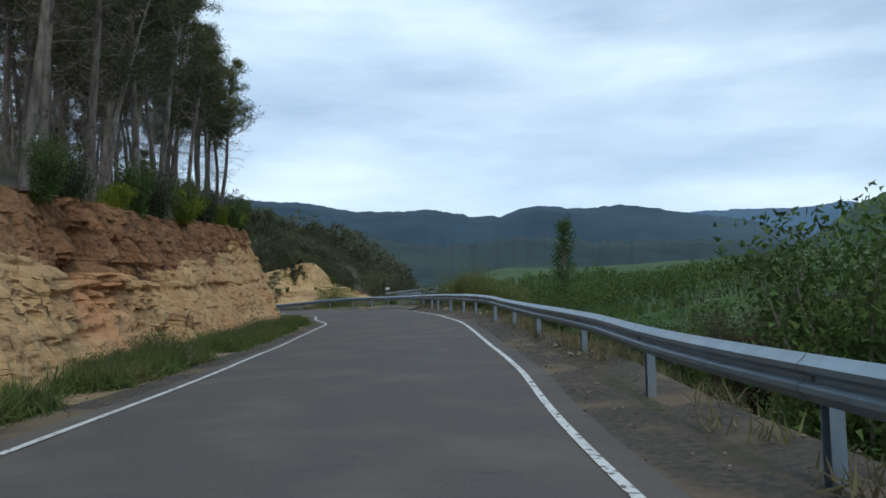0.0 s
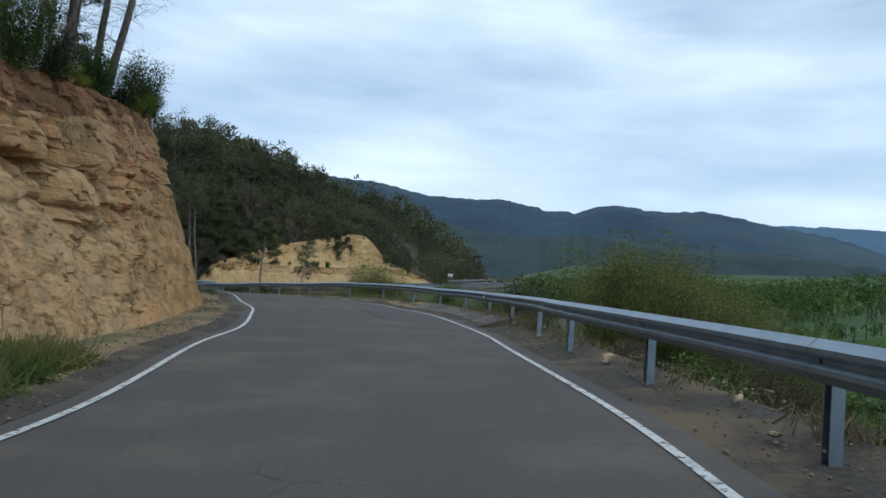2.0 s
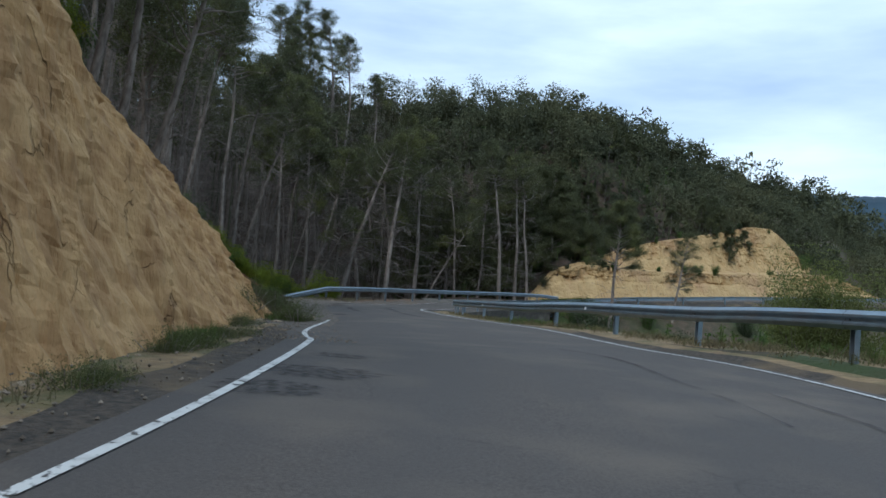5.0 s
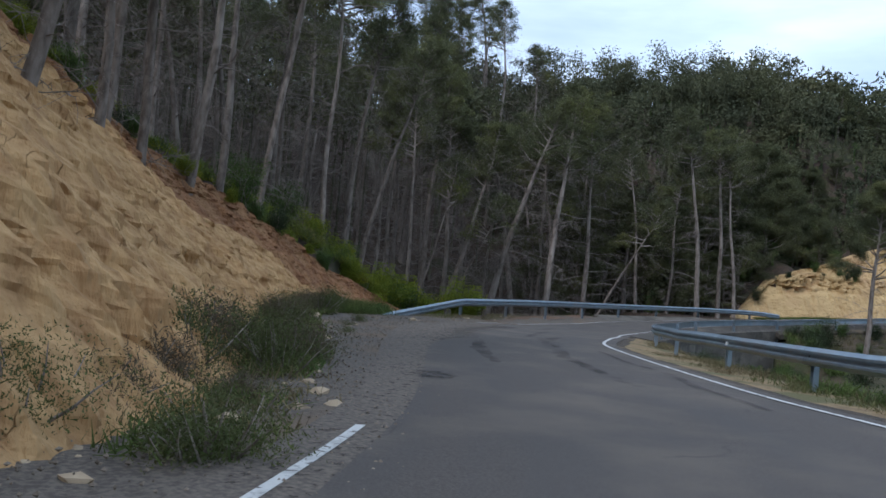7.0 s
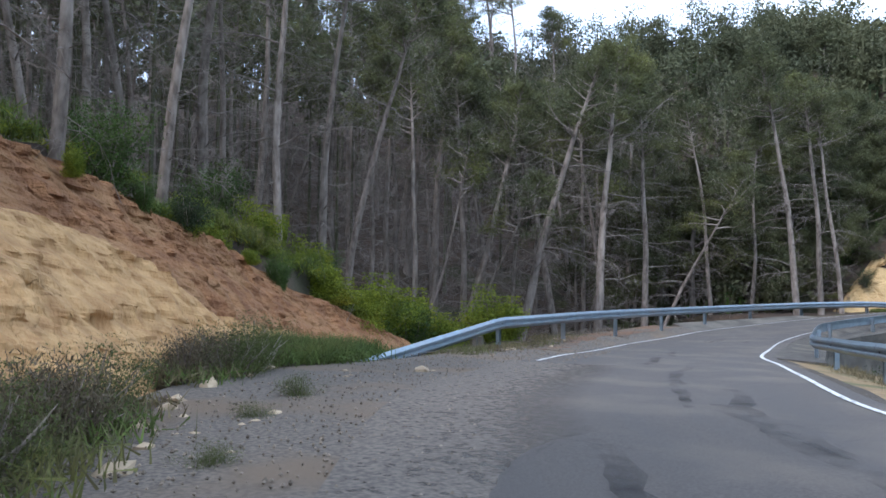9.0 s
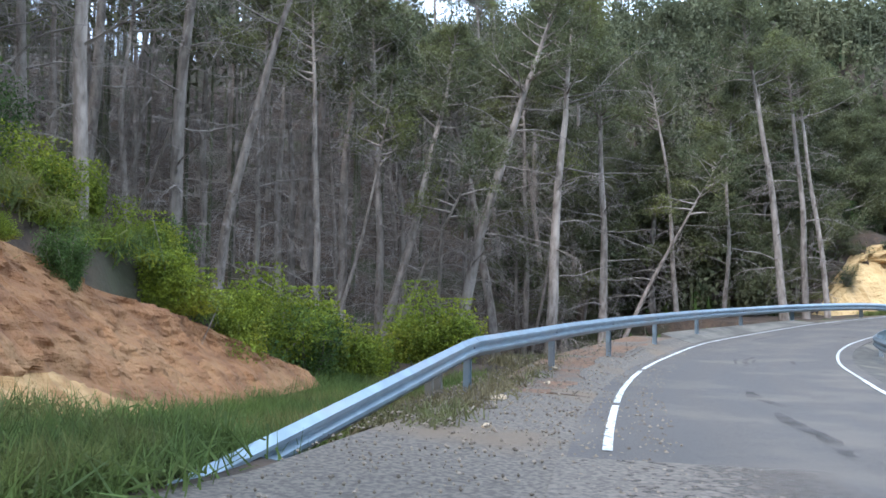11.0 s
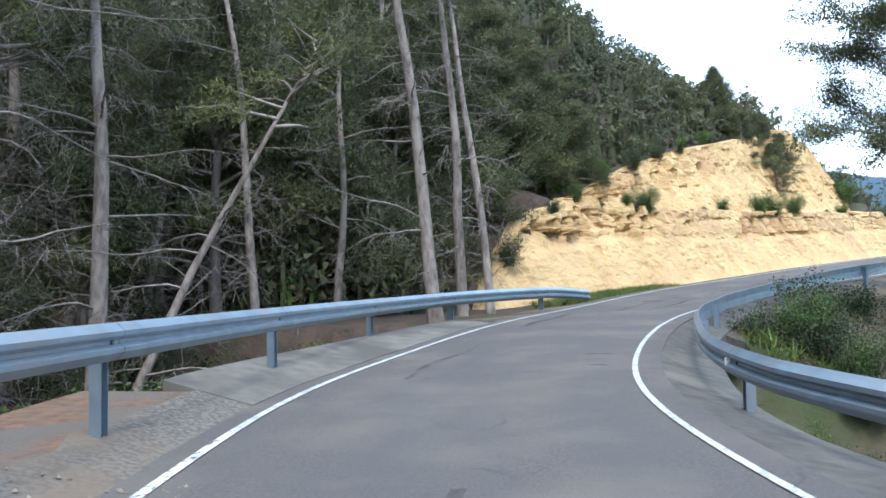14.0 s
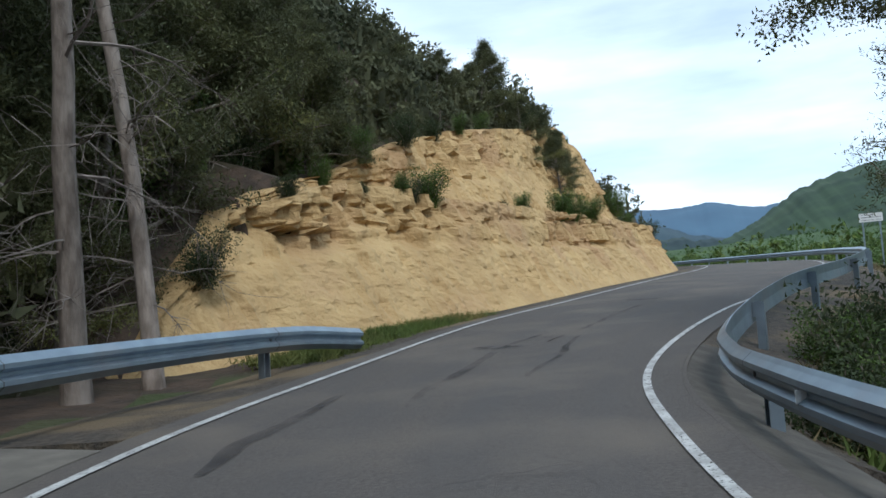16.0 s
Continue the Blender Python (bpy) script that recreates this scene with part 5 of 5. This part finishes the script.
bushes(weeds, "tall grey-green weeds at the foot of the clay bank", "weeds at the cutting's foot", [(-28.1, 66.1, 1.05, 0.3), (-27.2, 65.3, 1.2, 0.45), (-26.2, 64.5, 1.05, 0.4), (-25.2, 63.7, 1.0, 0.4), (-29.3, 67.3, 1.0, 0.15), (-30.4, 68.2, 0.8, 0.15), (-32.6, 70.2, 0.9, 0.15), (-33.6, 71.0, 1.1, 0.15), (-34.6, 71.7, 0.9, 0.1), (-24.4, 62.7, 0.9, 0.45), (-23.6, 61.9, 0.9, 0.5)])


def needle_litter():
    heap = Heap()
    n = 5200
    x, y = rng.uniform(-60, -38, n), rng.uniform(70, 118, n)
    keep = np.array([beside(a, b)[1] < -2.0 and wood_floor(a, b) for a, b in zip(x, y)])
    x, y = x[keep], y[keep]
    heap.blades(np.c_[x, y, ground_height(x, y) + 0.03], 0.45, 0.012, -0.1)
    return tagged(new("forest_litter", heap.mesh("forest_litter", deadwood)), "fallen grey twigs on the forest floor", "litter", kind="stuff")


needle_litter()


# ---- far woods, too many to count ----
def woods(name, spots, mat, label, tall=8.0, blades=60, size=1.0, lobes=7, low=0.42, least=0.55, most=1.3, loose=1.0, broad=0.20):
    """Many small trees in one mesh: a thin stem and a rounded crown of clumps."""
    heap = Heap()
    zs = ground_height(np.array([p[0] for p in spots]), np.array([p[1] for p in spots]))
    for (x, y), z in zip(spots, zs):
        h = tall * rng.uniform(least, most)
        heap.add(*tube([(x, y, z - 0.3), (x, y, z + h * 0.8)], (0.12, 0.05), 3))
        # clumps over a dome: wide below, closing towards the top
        level = low + (0.96 - low) * rng.uniform(0, 1, lobes) ** 0.8
        a = rng.uniform(0, 2 * np.pi, lobes)
        dome = np.sqrt(np.clip(1 - ((level - low) / (1.0 - low)) ** 2, 0.03, 1))
        r = h * broad * dome * rng.uniform(0.45, 1.05, lobes)
        c = np.c_[x + np.cos(a) * r, y + np.sin(a) * r, z + h * level]
        pts = np.repeat(c, blades // lobes, 0)
        heap.blades(pts + rng.normal(size=pts.shape) * h * loose * np.array((0.055, 0.055, 0.035)), size, size * 0.25, 0.6)
    ob = new(name, heap.mesh(name, mat))
    return tagged(ob, label, "woods", kind="stuff")


def wooded(count, box, test):
    xs, ys = rng.uniform(box[0], box[1], count), rng.uniform(box[2], box[3], count)
    return [p for p in zip(xs, ys) if test(*p)]


far_spots = wooded(4200, (-150, -20, 20, 200), lambda x, y: wood_floor(x, y) and ((-beside(x, y)[1] > (24 if y < 60 else 17) and beside(x, y)[0] < 29) or (beside(x, y)[0] >= 28 and -beside(x, y)[1] > (17 if beside(x, y)[0] > 29.5 else 8))))
inside = [p for p in far_spots if p[1] < 112 and p[0] > -100]
woods("pine_woods", [p for p in inside if rng.uniform() < 0.6], far_needles, "tall bare-stemmed pines deep in the wood", 13.0, 150, 0.45, 8, 0.70, 0.8, 1.1)
outer = [p for p in far_spots if p not in set(inside) and not (beside(*p)[0] > 31.6 and -beside(*p)[1] < 34)]
brow_line = lambda y: float(np.interp(y, [100, 137, 157, 187, 226, 276, 330], [-43, -39.5, -36.5, -32, -27, -21, -17]))
outer = [p for p in outer if p[0] < brow_line(p[1])]
close_by = [p for p in outer if p[0] > -80 and p[1] < 165]
woods("pine_woods", close_by, far_needles, "bushy pine woods on the brow above the pale cutting", 6.0, 480, 0.30, 16, 0.24, loose=1.3, broad=0.24)
flank = wooded(2600, (-45, 25, 128, 190), lambda x, y: (x > -16 or y > 185) and beside(x, y)[0] > 31.6 and -44 < beside(x, y)[1] < (-5 if beside(x, y)[0] < 34 else -2.4) and wood_floor(x, y))
woods("pine_woods", [p for p in flank if beside(*p)[0] > 33.4], far_needles, "young pine woods on the slope past the pale cutting", 4.2, 220, 0.32, 12, 0.15, loose=1.5, broad=0.26)
woods("pine_woods", wooded(1100, (-78, -36, 112, 158), lambda x, y: x < brow_line(y) - 1 and wood_floor(x, y) and (-beside(x, y)[1] > 10 or beside(x, y)[0] < 29)), far_needles, "bushy young pines filling the slope above the pale cutting", 3.6, 150, 0.34, 10, 0.12, loose=1.4, broad=0.30)
woods("pine_woods", wooded(1700, (-62, -14, 140, 290), lambda x, y: brow_line(y) - 16 < x < brow_line(y)), far_needles, "pine woods along the ridge behind the pale cutting", 6.0, 216, 0.52, 12, 0.24, loose=1.3, broad=0.24)
woods("pine_woods", wooded(1500, (-42, 6, 148, 300), lambda x, y: brow_line(y) - 1 < x < brow_line(y) + 20 and beside(x, y)[1] < -4), far_needles, "young pines on the steep flank of the ridge", 2.8, 200, 0.22, 12, 0.12, loose=1.4, broad=0.32)
woods("undergrowth", wooded(1700, (-50, -18, 122, 172), lambda x, y: x > brow_line(y) - 8 and 29.8 < beside(x, y)[0] < 35 and -45 < beside(x, y)[1] and wood_floor(x, y)), far_needles, "low bushy young pines behind the brow of the pale cutting", 2.3, 150, 0.26, 10, 0.08, broad=0.42)
brow = lambda x, y: x < brow_line(y) + 3 and wood_floor(x, y) and 27.5 < beside(x, y)[0] < 33.6
woods("undergrowth", wooded(1000, (-72, -20, 108, 165), brow), dark_green, "dark evergreen undergrowth on the brow above the pale cutting", 1.5, 180, 0.13, 8, 0.15)
woods("undergrowth", wooded(500, (-72, -20, 108, 165), brow), shrub_green, "green undergrowth between the pines on the brow", 1.3, 180, 0.12, 8, 0.15)
woods("pine_woods", [p for p in outer if p not in set(close_by)], far_needles, "dense dark pine woods covering the hillside", 7.0, 108, 0.85, 9, 0.3, broad=0.24)


def twig_tangle():
    """Bare twigs between the stems, too many to count."""
    heap = Heap()
    n = 3600
    x, y = rng.uniform(-80, -41, n), rng.uniform(68, 120, n)
    keep = np.array([beside(a, b)[1] < -7 and wood_floor(a, b) for a, b in zip(x, y)])
    x, y = np.repeat(x[keep], 18), np.repeat(y[keep], 18)
    x, y = x + rng.normal(size=len(x)) * 0.5, y + rng.normal(size=len(y)) * 0.5
    heap.blades(np.c_[x, y, ground_height(x, y) + rng.uniform(0.5, 13.0, len(x))], 1.3, 0.007, -0.25)
    return tagged(new("dead_twigs", heap.mesh("dead_twigs", deadwood)), "tangle of bare brown twigs between the pine stems", "twigs", kind="stuff")


twig_tangle()
far_spots = wooded(900, (-60, 0, 140, 330), lambda x, y: y > 180 and (x < brow_line(y) or beside(x, y)[1] > -30) and beside(x, y)[1] < -4 and wood_floor(x, y)) + wooded(500, (-330, -110, 20, 330), lambda x, y: True)
woods("pine_woods", far_spots, far_needles, "dense pine woods along the far hillside", 8.0, 70, 0.8)
scrub_spots = wooded(2600, (-30, 120, -20, 230), lambda x, y: 7 < beside(x, y)[1] < 75) + wooded(2600, (2, 60, -25, 70), lambda x, y: 4 < beside(x, y)[1] < 45)
patch_at = lambda p: noise.noise(Vector((p[0] / 7.0, p[1] / 7.0, 2.0)))
scrub_spots = [p for p in scrub_spots if patch_at(p) < 0.12] + wooded(900, (-30, 45, 95, 200), lambda x, y: 6 < beside(x, y)[1] < 60)
woods("valley_scrub", scrub_spots, shrub_green, "mixed green scrub and young trees in the valley", 1.7, 84, 0.20, 8, 0.2, broad=0.3)
woods("valley_scrub", wooded(1500, (-12, 90, 155, 420), lambda x, y: beside(x, y)[1] > 7), shrub_green, "green thickets on the valley floor past the bend", 5.5, 110, 0.6, 9, 0.2, broad=0.28)
woods("valley_scrub", [p for p in wooded(4200, (-30, 120, -20, 230), lambda x, y: 8 < beside(x, y)[1] < 70) if patch_at(p) > 0.16], dark_green, "dark scrub in the valley", 1.5, 120, 0.17, 7, 0.2, broad=0.3)
crop_spots = [(x + rng.normal() * 1.8, y + rng.normal() * 1.8) for x in np.arange(-5, 420, 5.5) for y in np.arange(-60, 420, 4.0) if rng.uniform() < 0.8]
crop_spots = [p for p in crop_spots if beside(*p)[1] > 78]
woods("plantation", crop_spots, crop_green, "bright green young plantation on the valley slope", 1.0, 20, 0.45, 5, 0.1, broad=0.5)


# ---- distant ridges ----
def ridge(name, radius, table, mat, label, crest=0.10, seed=1.0):
    """Hills at a far radius; table: compass angle to the left of north and elevation, degrees."""
    a = np.arange(table[0][0], table[-1][0], 0.12)
    el = np.interp(a, [p[0] for p in table], [p[1] for p in table])
    el = np.convolve(np.pad(el, 6, mode="edge"), np.ones(13) / 13, "valid")
    el += [crest * noise.fractal(Vector((q * 0.9, seed, 0)), 0.7, 2.0, 6) for q in a]
    h = radius * np.tan(np.radians(el))
    r = np.radians(a)
    rows = []
    for k, f in ((0.55, -0.12), (0.62, 0.12), (0.70, 0.32), (0.78, 0.5), (0.86, 0.70), (0.93, 0.87), (1.0, 1.0), (1.1, 0.4)):
        fold = np.array([0.09 * (1 - abs(2 * f - 1)) * noise.fractal(Vector((q * 0.35, f * 2.5, seed)), 0.8, 2.0, 2) for q in a])
        rows.append(np.c_[-np.sin(r) * radius * k, np.cos(r) * radius * k, h * np.maximum(f + fold, -0.2)])
    verts = np.stack(rows, 1).reshape(-1, 3)
    return tagged(solid(name, verts, grid_faces(len(a), len(rows), flip=False), mat, smooth=True), label, "hills", kind="structure")


# air haze is painted into these base colours, bluer and paler further off
far_blue = material("haze_tinted_ridge", (0.030, 0.060, 0.085), 1.0, second=(0.018, 0.04, 0.06), scale=0.006, third=(0.045, 0.075, 0.09), third_scale=0.002, bump=0)
haze_blue = material("haze_tinted_hills", (0.07, 0.13, 0.19), 1.0, second=(0.06, 0.11, 0.165), scale=0.004, bump=0)
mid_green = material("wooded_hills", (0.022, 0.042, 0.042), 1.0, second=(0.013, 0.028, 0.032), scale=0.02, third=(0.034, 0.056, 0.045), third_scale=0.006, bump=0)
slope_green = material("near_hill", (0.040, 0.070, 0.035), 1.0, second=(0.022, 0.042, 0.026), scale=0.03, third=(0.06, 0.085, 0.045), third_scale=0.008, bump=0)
ridge("backdrop", 3200, [(-80, 6.6), (-34, 6.2), (-31, 5.9), (-28.5, 6.6), (-26, 6.3), (-22, 6.45), (-16, 6.5), (40, 6)], haze_blue, "distant mountains painted pale blue for haze")
ridge("backdrop", 2000, [(-50, 0), (-36, 1.8), (-30, 3.6), (-26, 4.4), (-22.5, 5.7), (-19.5, 6.2), (-16, 6.9), (-13.6, 7.3), (-10.5, 7.05), (-8, 7.5), (-6, 7.2), (-4.9, 6.7), (-2.5, 6.8), (0.6, 7.4), (3.5, 7.2), (6.5, 7.3), (9.8, 7.9), (12.3, 8.0), (20, 8.3), (60, 8.5)], far_blue, "distant wooded mountain ridge with haze painted in blue", 0.12, 3.0)
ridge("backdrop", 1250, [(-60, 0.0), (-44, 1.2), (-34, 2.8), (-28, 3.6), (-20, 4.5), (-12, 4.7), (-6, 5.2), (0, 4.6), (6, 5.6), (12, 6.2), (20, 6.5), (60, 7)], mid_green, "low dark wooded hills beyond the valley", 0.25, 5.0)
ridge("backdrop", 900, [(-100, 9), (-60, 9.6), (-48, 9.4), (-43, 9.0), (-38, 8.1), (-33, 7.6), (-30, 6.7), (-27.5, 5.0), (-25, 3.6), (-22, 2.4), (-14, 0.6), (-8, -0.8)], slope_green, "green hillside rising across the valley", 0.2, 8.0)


# ---- small things ----
def at_road(s, right):
    """Point on the road's surface at a station, metres right of the axis."""
    k = min(int(s * PER), len(axis) - 2)
    u = s * PER - k
    a = axis[k] * (1 - u) + axis[k + 1] * u
    n = side[k] * (1 - u) + side[k + 1] * u
    return np.array([*(a[:2] + n * right), a[2] + a[4] * right])


def blot(name, first, last, left, right, mat, label, lift=0.008, ragged=0.25):
    """A thin patch on the road between two stations, with ragged sides."""
    steps = max(18, int((last - first) * 24))
    verts = []
    for i, s in enumerate(np.linspace(first, last, steps)):
        end = math.sin(math.pi * (0.12 + 0.76 * i / (steps - 1)))
        mid, half = (left + right) / 2, (right - left) / 2 * end**0.5
        mid += ragged * 0.5 * noise.noise(Vector((s * 2.2, left, 1)))
        half *= 1 + ragged * noise.noise(Vector((s * 5, right, 7)))
        tear = [1 + 1.6 * ragged * noise.noise(Vector((i * 0.55, right * 3, k))) for k in (3, 9)]
        verts += [at_road(s, mid - half * tear[0]) + (0, 0, lift), at_road(s, mid + half * tear[1]) + (0, 0, lift)]
    return tagged(solid(name, verts, grid_faces(steps, 2), mat), label, "road mark", kind="structure")


PATCH = "dark asphalt repair patch on the road"
for a in ((14.1, 14.24, -3.7, -2.7), (14.3, 14.45, -3.6, -2.3), (14.62, 14.7, -3.2, -2.6), (12.2, 12.27, 0.2, 0.5), (26.9, 26.93, 1.1, 1.5), (26.6, 26.63, 1.35, 1.65), (17.92, 18.08, -2.55, -1.9), (6.66, 6.74, -0.15, 0.2), (30.6, 30.66, -0.6, 0.1), (29.3, 29.36, -0.6, 0.1)):
    blot("asphalt_patch", *a, dark_asphalt, PATCH, 0.008, 0.45)
TYRES = "dark tyre streak worn into the asphalt"
for a in ((10.6, 12.6, 0.85, 1.05), (10.9, 12.4, 1.35, 1.45), (18.0, 20.0, 0.7, 1.0), (19.2, 20.4, 0.95, 1.25), (19.9, 21.4, 0.35, 0.55), (18.4, 19.4, -1.1, -0.8), (17.6, 19.2, 1.95, 2.1), (21.4, 22.3, -0.3, -0.1), (22.5, 23.1, -0.15, 0.05), (14.2, 15.8, 1.1, 1.2), (13.0, 14.6, 1.95, 2.05), (24.5, 25.1, -0.08, 0.06), (24.6, 24.9, -0.34, -0.26), (24.7, 24.95, 0.16, 0.24), (24.68, 24.9, 0.95, 1.05), (26.3, 27.2, -1.0, -0.9), (27.9, 28.6, -1.1, -0.95), (28.4, 29.6, -0.2, -0.08), (28.8, 29.5, 0.5, 0.6), (29.4, 30.4, 0.2, 0.3)):
    blot("tyre_streak", *a, tyre_black, TYRES, 0.014, 0.5)


def pebble(radius, seed):
    bm = bmesh.new()
    bmesh.ops.create_icosphere(bm, subdivisions=1, radius=radius)
    for v in bm.verts:
        v.co *= 1 + 0.7 * noise.noise(v.co / radius * 1.3 + Vector((seed, 0, 0)))
        v.co.z *= 0.65
    data = bpy.data.meshes.new("stone")
    bm.to_mesh(data)
    bm.free()
    data.materials.append(stone)
    return data


pebbles = [pebble(0.10, 3.0 * k) for k in range(5)]
edge_stones = []
for s in np.linspace(17.2, 20.6, 20):
    k = int(s * PER)
    edge_stones.append(tuple(axis[k, :2] - side[k] * (axis[k, 3] / 2 + float(profile(s, *FOOT)) - rng.uniform(0.55, 0.95))))
for i, (x, y) in enumerate(edge_stones + along_edge(-1, 15.5, 20.6, 1.0, 2.4, 75) + along_edge(-1, 1.5, 15, 1.1, 1.8, 50) + along_edge(-1, 21.5, 24, 1.2, 2.2, 9) + along_edge(1, 3, 12, 0.9, 1.6, 26)):
    s, d = beside(x, y)
    edge_line = left_edge(abs(d)) if d < 0 else right_edge(abs(d))
    z = edge_line[int(s * PER), 2] - 0.05
    k = rng.uniform(0.25, 0.7) if i % 9 and i >= 20 else rng.uniform(0.8, 1.5)
    ob = new("stone", pebbles[i % 5])
    ob.matrix_world = pose(x, y, z, rng.uniform(-20, 20), rng.uniform(-20, 20), rng.uniform(0, 360)) @ Matrix.Diagonal((k, k * 1.2, k, 1))
    tagged(ob, "pale limestone lump fallen on the road shoulder", "stone", "fallen stones")


def chippings():
    """Loose grit on the shoulders, too small to count."""
    heap = Heap()
    corners = np.array([(1, 0, 0), (-1, 0, 0), (0, 1, 0), (0, -1, 0), (0, 0, 0.8), (0, 0, -0.8)])
    sides = [(0, 2, 4), (2, 1, 4), (1, 3, 4), (3, 0, 4), (2, 0, 5), (1, 2, 5), (3, 1, 5), (0, 3, 5)]
    spots = [(-1, p) for p in along_edge(-1, 15, 25.2, -0.7, 2.6, 7500)] + [(-1, p) for p in along_edge(-1, 1, 15, 0.3, 1.7, 1800)] + [(1, p) for p in along_edge(1, 1.5, 13, 0.35, 1.6, 1800)]
    for sign, (x, y) in spots:
        s, d = beside(x, y)
        k = min(int(s * PER), len(axis) - 1)
        lift = profile(s, *(LIFT_L if sign < 0 else LIFT_R)) * min(1, max(0, abs(d) - 0.36) / 0.84)
        z = axis[k, 2] + axis[k, 4] * sign * axis[k, 3] / 2 + lift + 0.0
        heap.add(corners * rng.uniform(0.008, 0.026) * rng.uniform(0.7, 1.3, (6, 3)) + (x, y, z), sides)
    return tagged(new("chippings", heap.mesh("chippings", grit)), "loose pale chippings on the road shoulder", "gravel", kind="stuff")


chippings()


def box(bm, x0, x1, y0, y1, z0, z1):
    m = Matrix.Translation(((x0 + x1) / 2, (y0 + y1) / 2, (z0 + z1) / 2)) @ Matrix.Diagonal((x1 - x0, y1 - y0, z1 - z0, 1))
    return bmesh.ops.create_cube(bm, size=1, matrix=m)


def meshed(name, bm, mat, parent, label=""):
    data = bpy.data.meshes.new(name)
    bm.to_mesh(data)
    bm.free()
    data.materials.append(mat)
    ob = new(name, data)
    ob.parent = parent
    if label:
        ob["label"] = label
    return ob


white = material("white_paint", (0.75, 0.75, 0.74), 0.6, second=(0.66, 0.66, 0.65), scale=2, bump=0)
plaster = material("plaster", (0.6, 0.55, 0.46), 0.9, second=(0.5, 0.45, 0.37), scale=1.0, bump=0.3, bump_scale=8)
tile = material("roof_tile", (0.33, 0.16, 0.09), 0.9, second=(0.25, 0.13, 0.08), scale=2.5, bump=0.6, bump_scale=6)


def sign_board(x, y, z, turn):
    thing = tagged(new("road_sign"), "white rectangular sign board on two posts", "sign")
    bm = bmesh.new()
    box(bm, -0.55, 0.55, -0.015, 0.015, 0.95, 1.4)
    meshed("board", bm, white, thing)
    for px in (-0.4, 0.4):
        bm = bmesh.new()
        box(bm, px - 0.04, px + 0.04, 0.018, 0.078, -3.0, 1.4)
        meshed("post", bm, steel, thing)
    for pz in (1.04, 1.18, 1.31):
        bm = bmesh.new()
        box(bm, -0.46, 0.46 - 0.25 * (pz > 1.3), -0.021, -0.016, pz - 0.02, pz + 0.02)
        meshed("text_bar", bm, dark_asphalt, thing, "dark bar of lettering")
    thing.matrix_world = pose(x, y, z, 0, 0, turn)


sign_board(-9.6, 138.8, 3.6, -40)


def stub_post(x, y):
    thing = tagged(new("marker_post"), "short grey concrete post behind the crash barrier", "post", "concrete stubs")
    bm = bmesh.new()
    box(bm, -0.06, 0.06, -0.06, 0.06, -0.4, 0.62)
    bmesh.ops.bevel(bm, geom=bm.edges[:], offset=0.012, segments=1, affect="EDGES")
    meshed("shaft", bm, concrete, thing)
    thing.matrix_world = pose(x, y, height_at(x, y), 2, -3, 20)


stub_post(-40.85, 84.2)
stub_post(-40.95, 84.55)


def reflector(x, y, z, turn):
    thing = tagged(new("reflector"), "small white reflector fixed on the crash barrier", "reflector", "barrier reflectors")
    bm = bmesh.new()
    box(bm, -0.035, 0.035, -0.004, 0.004, 0, 0.09)
    bmesh.ops.bevel(bm, geom=bm.edges[:], offset=0.003, segments=1, affect="EDGES")
    meshed("plate", bm, white, thing)
    thing.matrix_world = pose(x, y, z, 0, 0, turn)


for s in (9.4, 11.2, 13.0, 15.0, 17.0, 19.0, 24.0, 26.0, 28.0):
    k = int(s * PER)
    reflector(*(inner[k] + (*(-side[k] * 0.14), 0.50)), math.degrees(math.atan2(way[k, 1], way[k, 0])) - 90)


def farmhouse(x, y):
    thing = tagged(new("farmhouse"), "small pale plastered farmhouse with a tiled roof", "house")
    bm = bmesh.new()
    box(bm, -5, 5, -3.5, 3.5, -2, 5)
    meshed("wall", bm, plaster, thing)
    bm = bmesh.new()
    v = [bm.verts.new(p) for p in ((-5.4, -3.9, 4.9), (5.4, -3.9, 4.9), (5.4, 3.9, 4.9), (-5.4, 3.9, 4.9), (-5.4, 0, 6.7), (5.4, 0, 6.7))]
    for f in ((0, 1, 5, 4), (2, 3, 4, 5), (0, 4, 3), (1, 2, 5), (0, 3, 2, 1)):
        bm.faces.new([v[i] for i in f])
    meshed("roof", bm, tile, thing)
    for wx in (-3, 0, 3):
        bm = bmesh.new()
        box(bm, wx - 0.5, wx + 0.5, -3.53, -3.40, 2.6, 4.0)
        meshed("window", bm, dark_asphalt, thing)
    thing.matrix_world = pose(x, y, height_at(x, y), 0, 0, 15)


farmhouse(22, 372)

drop_kind(weeds + bare + stout + mids + leafy + greens + bushy + brooms + darks + dries + [big_green, big_dark, overhang])
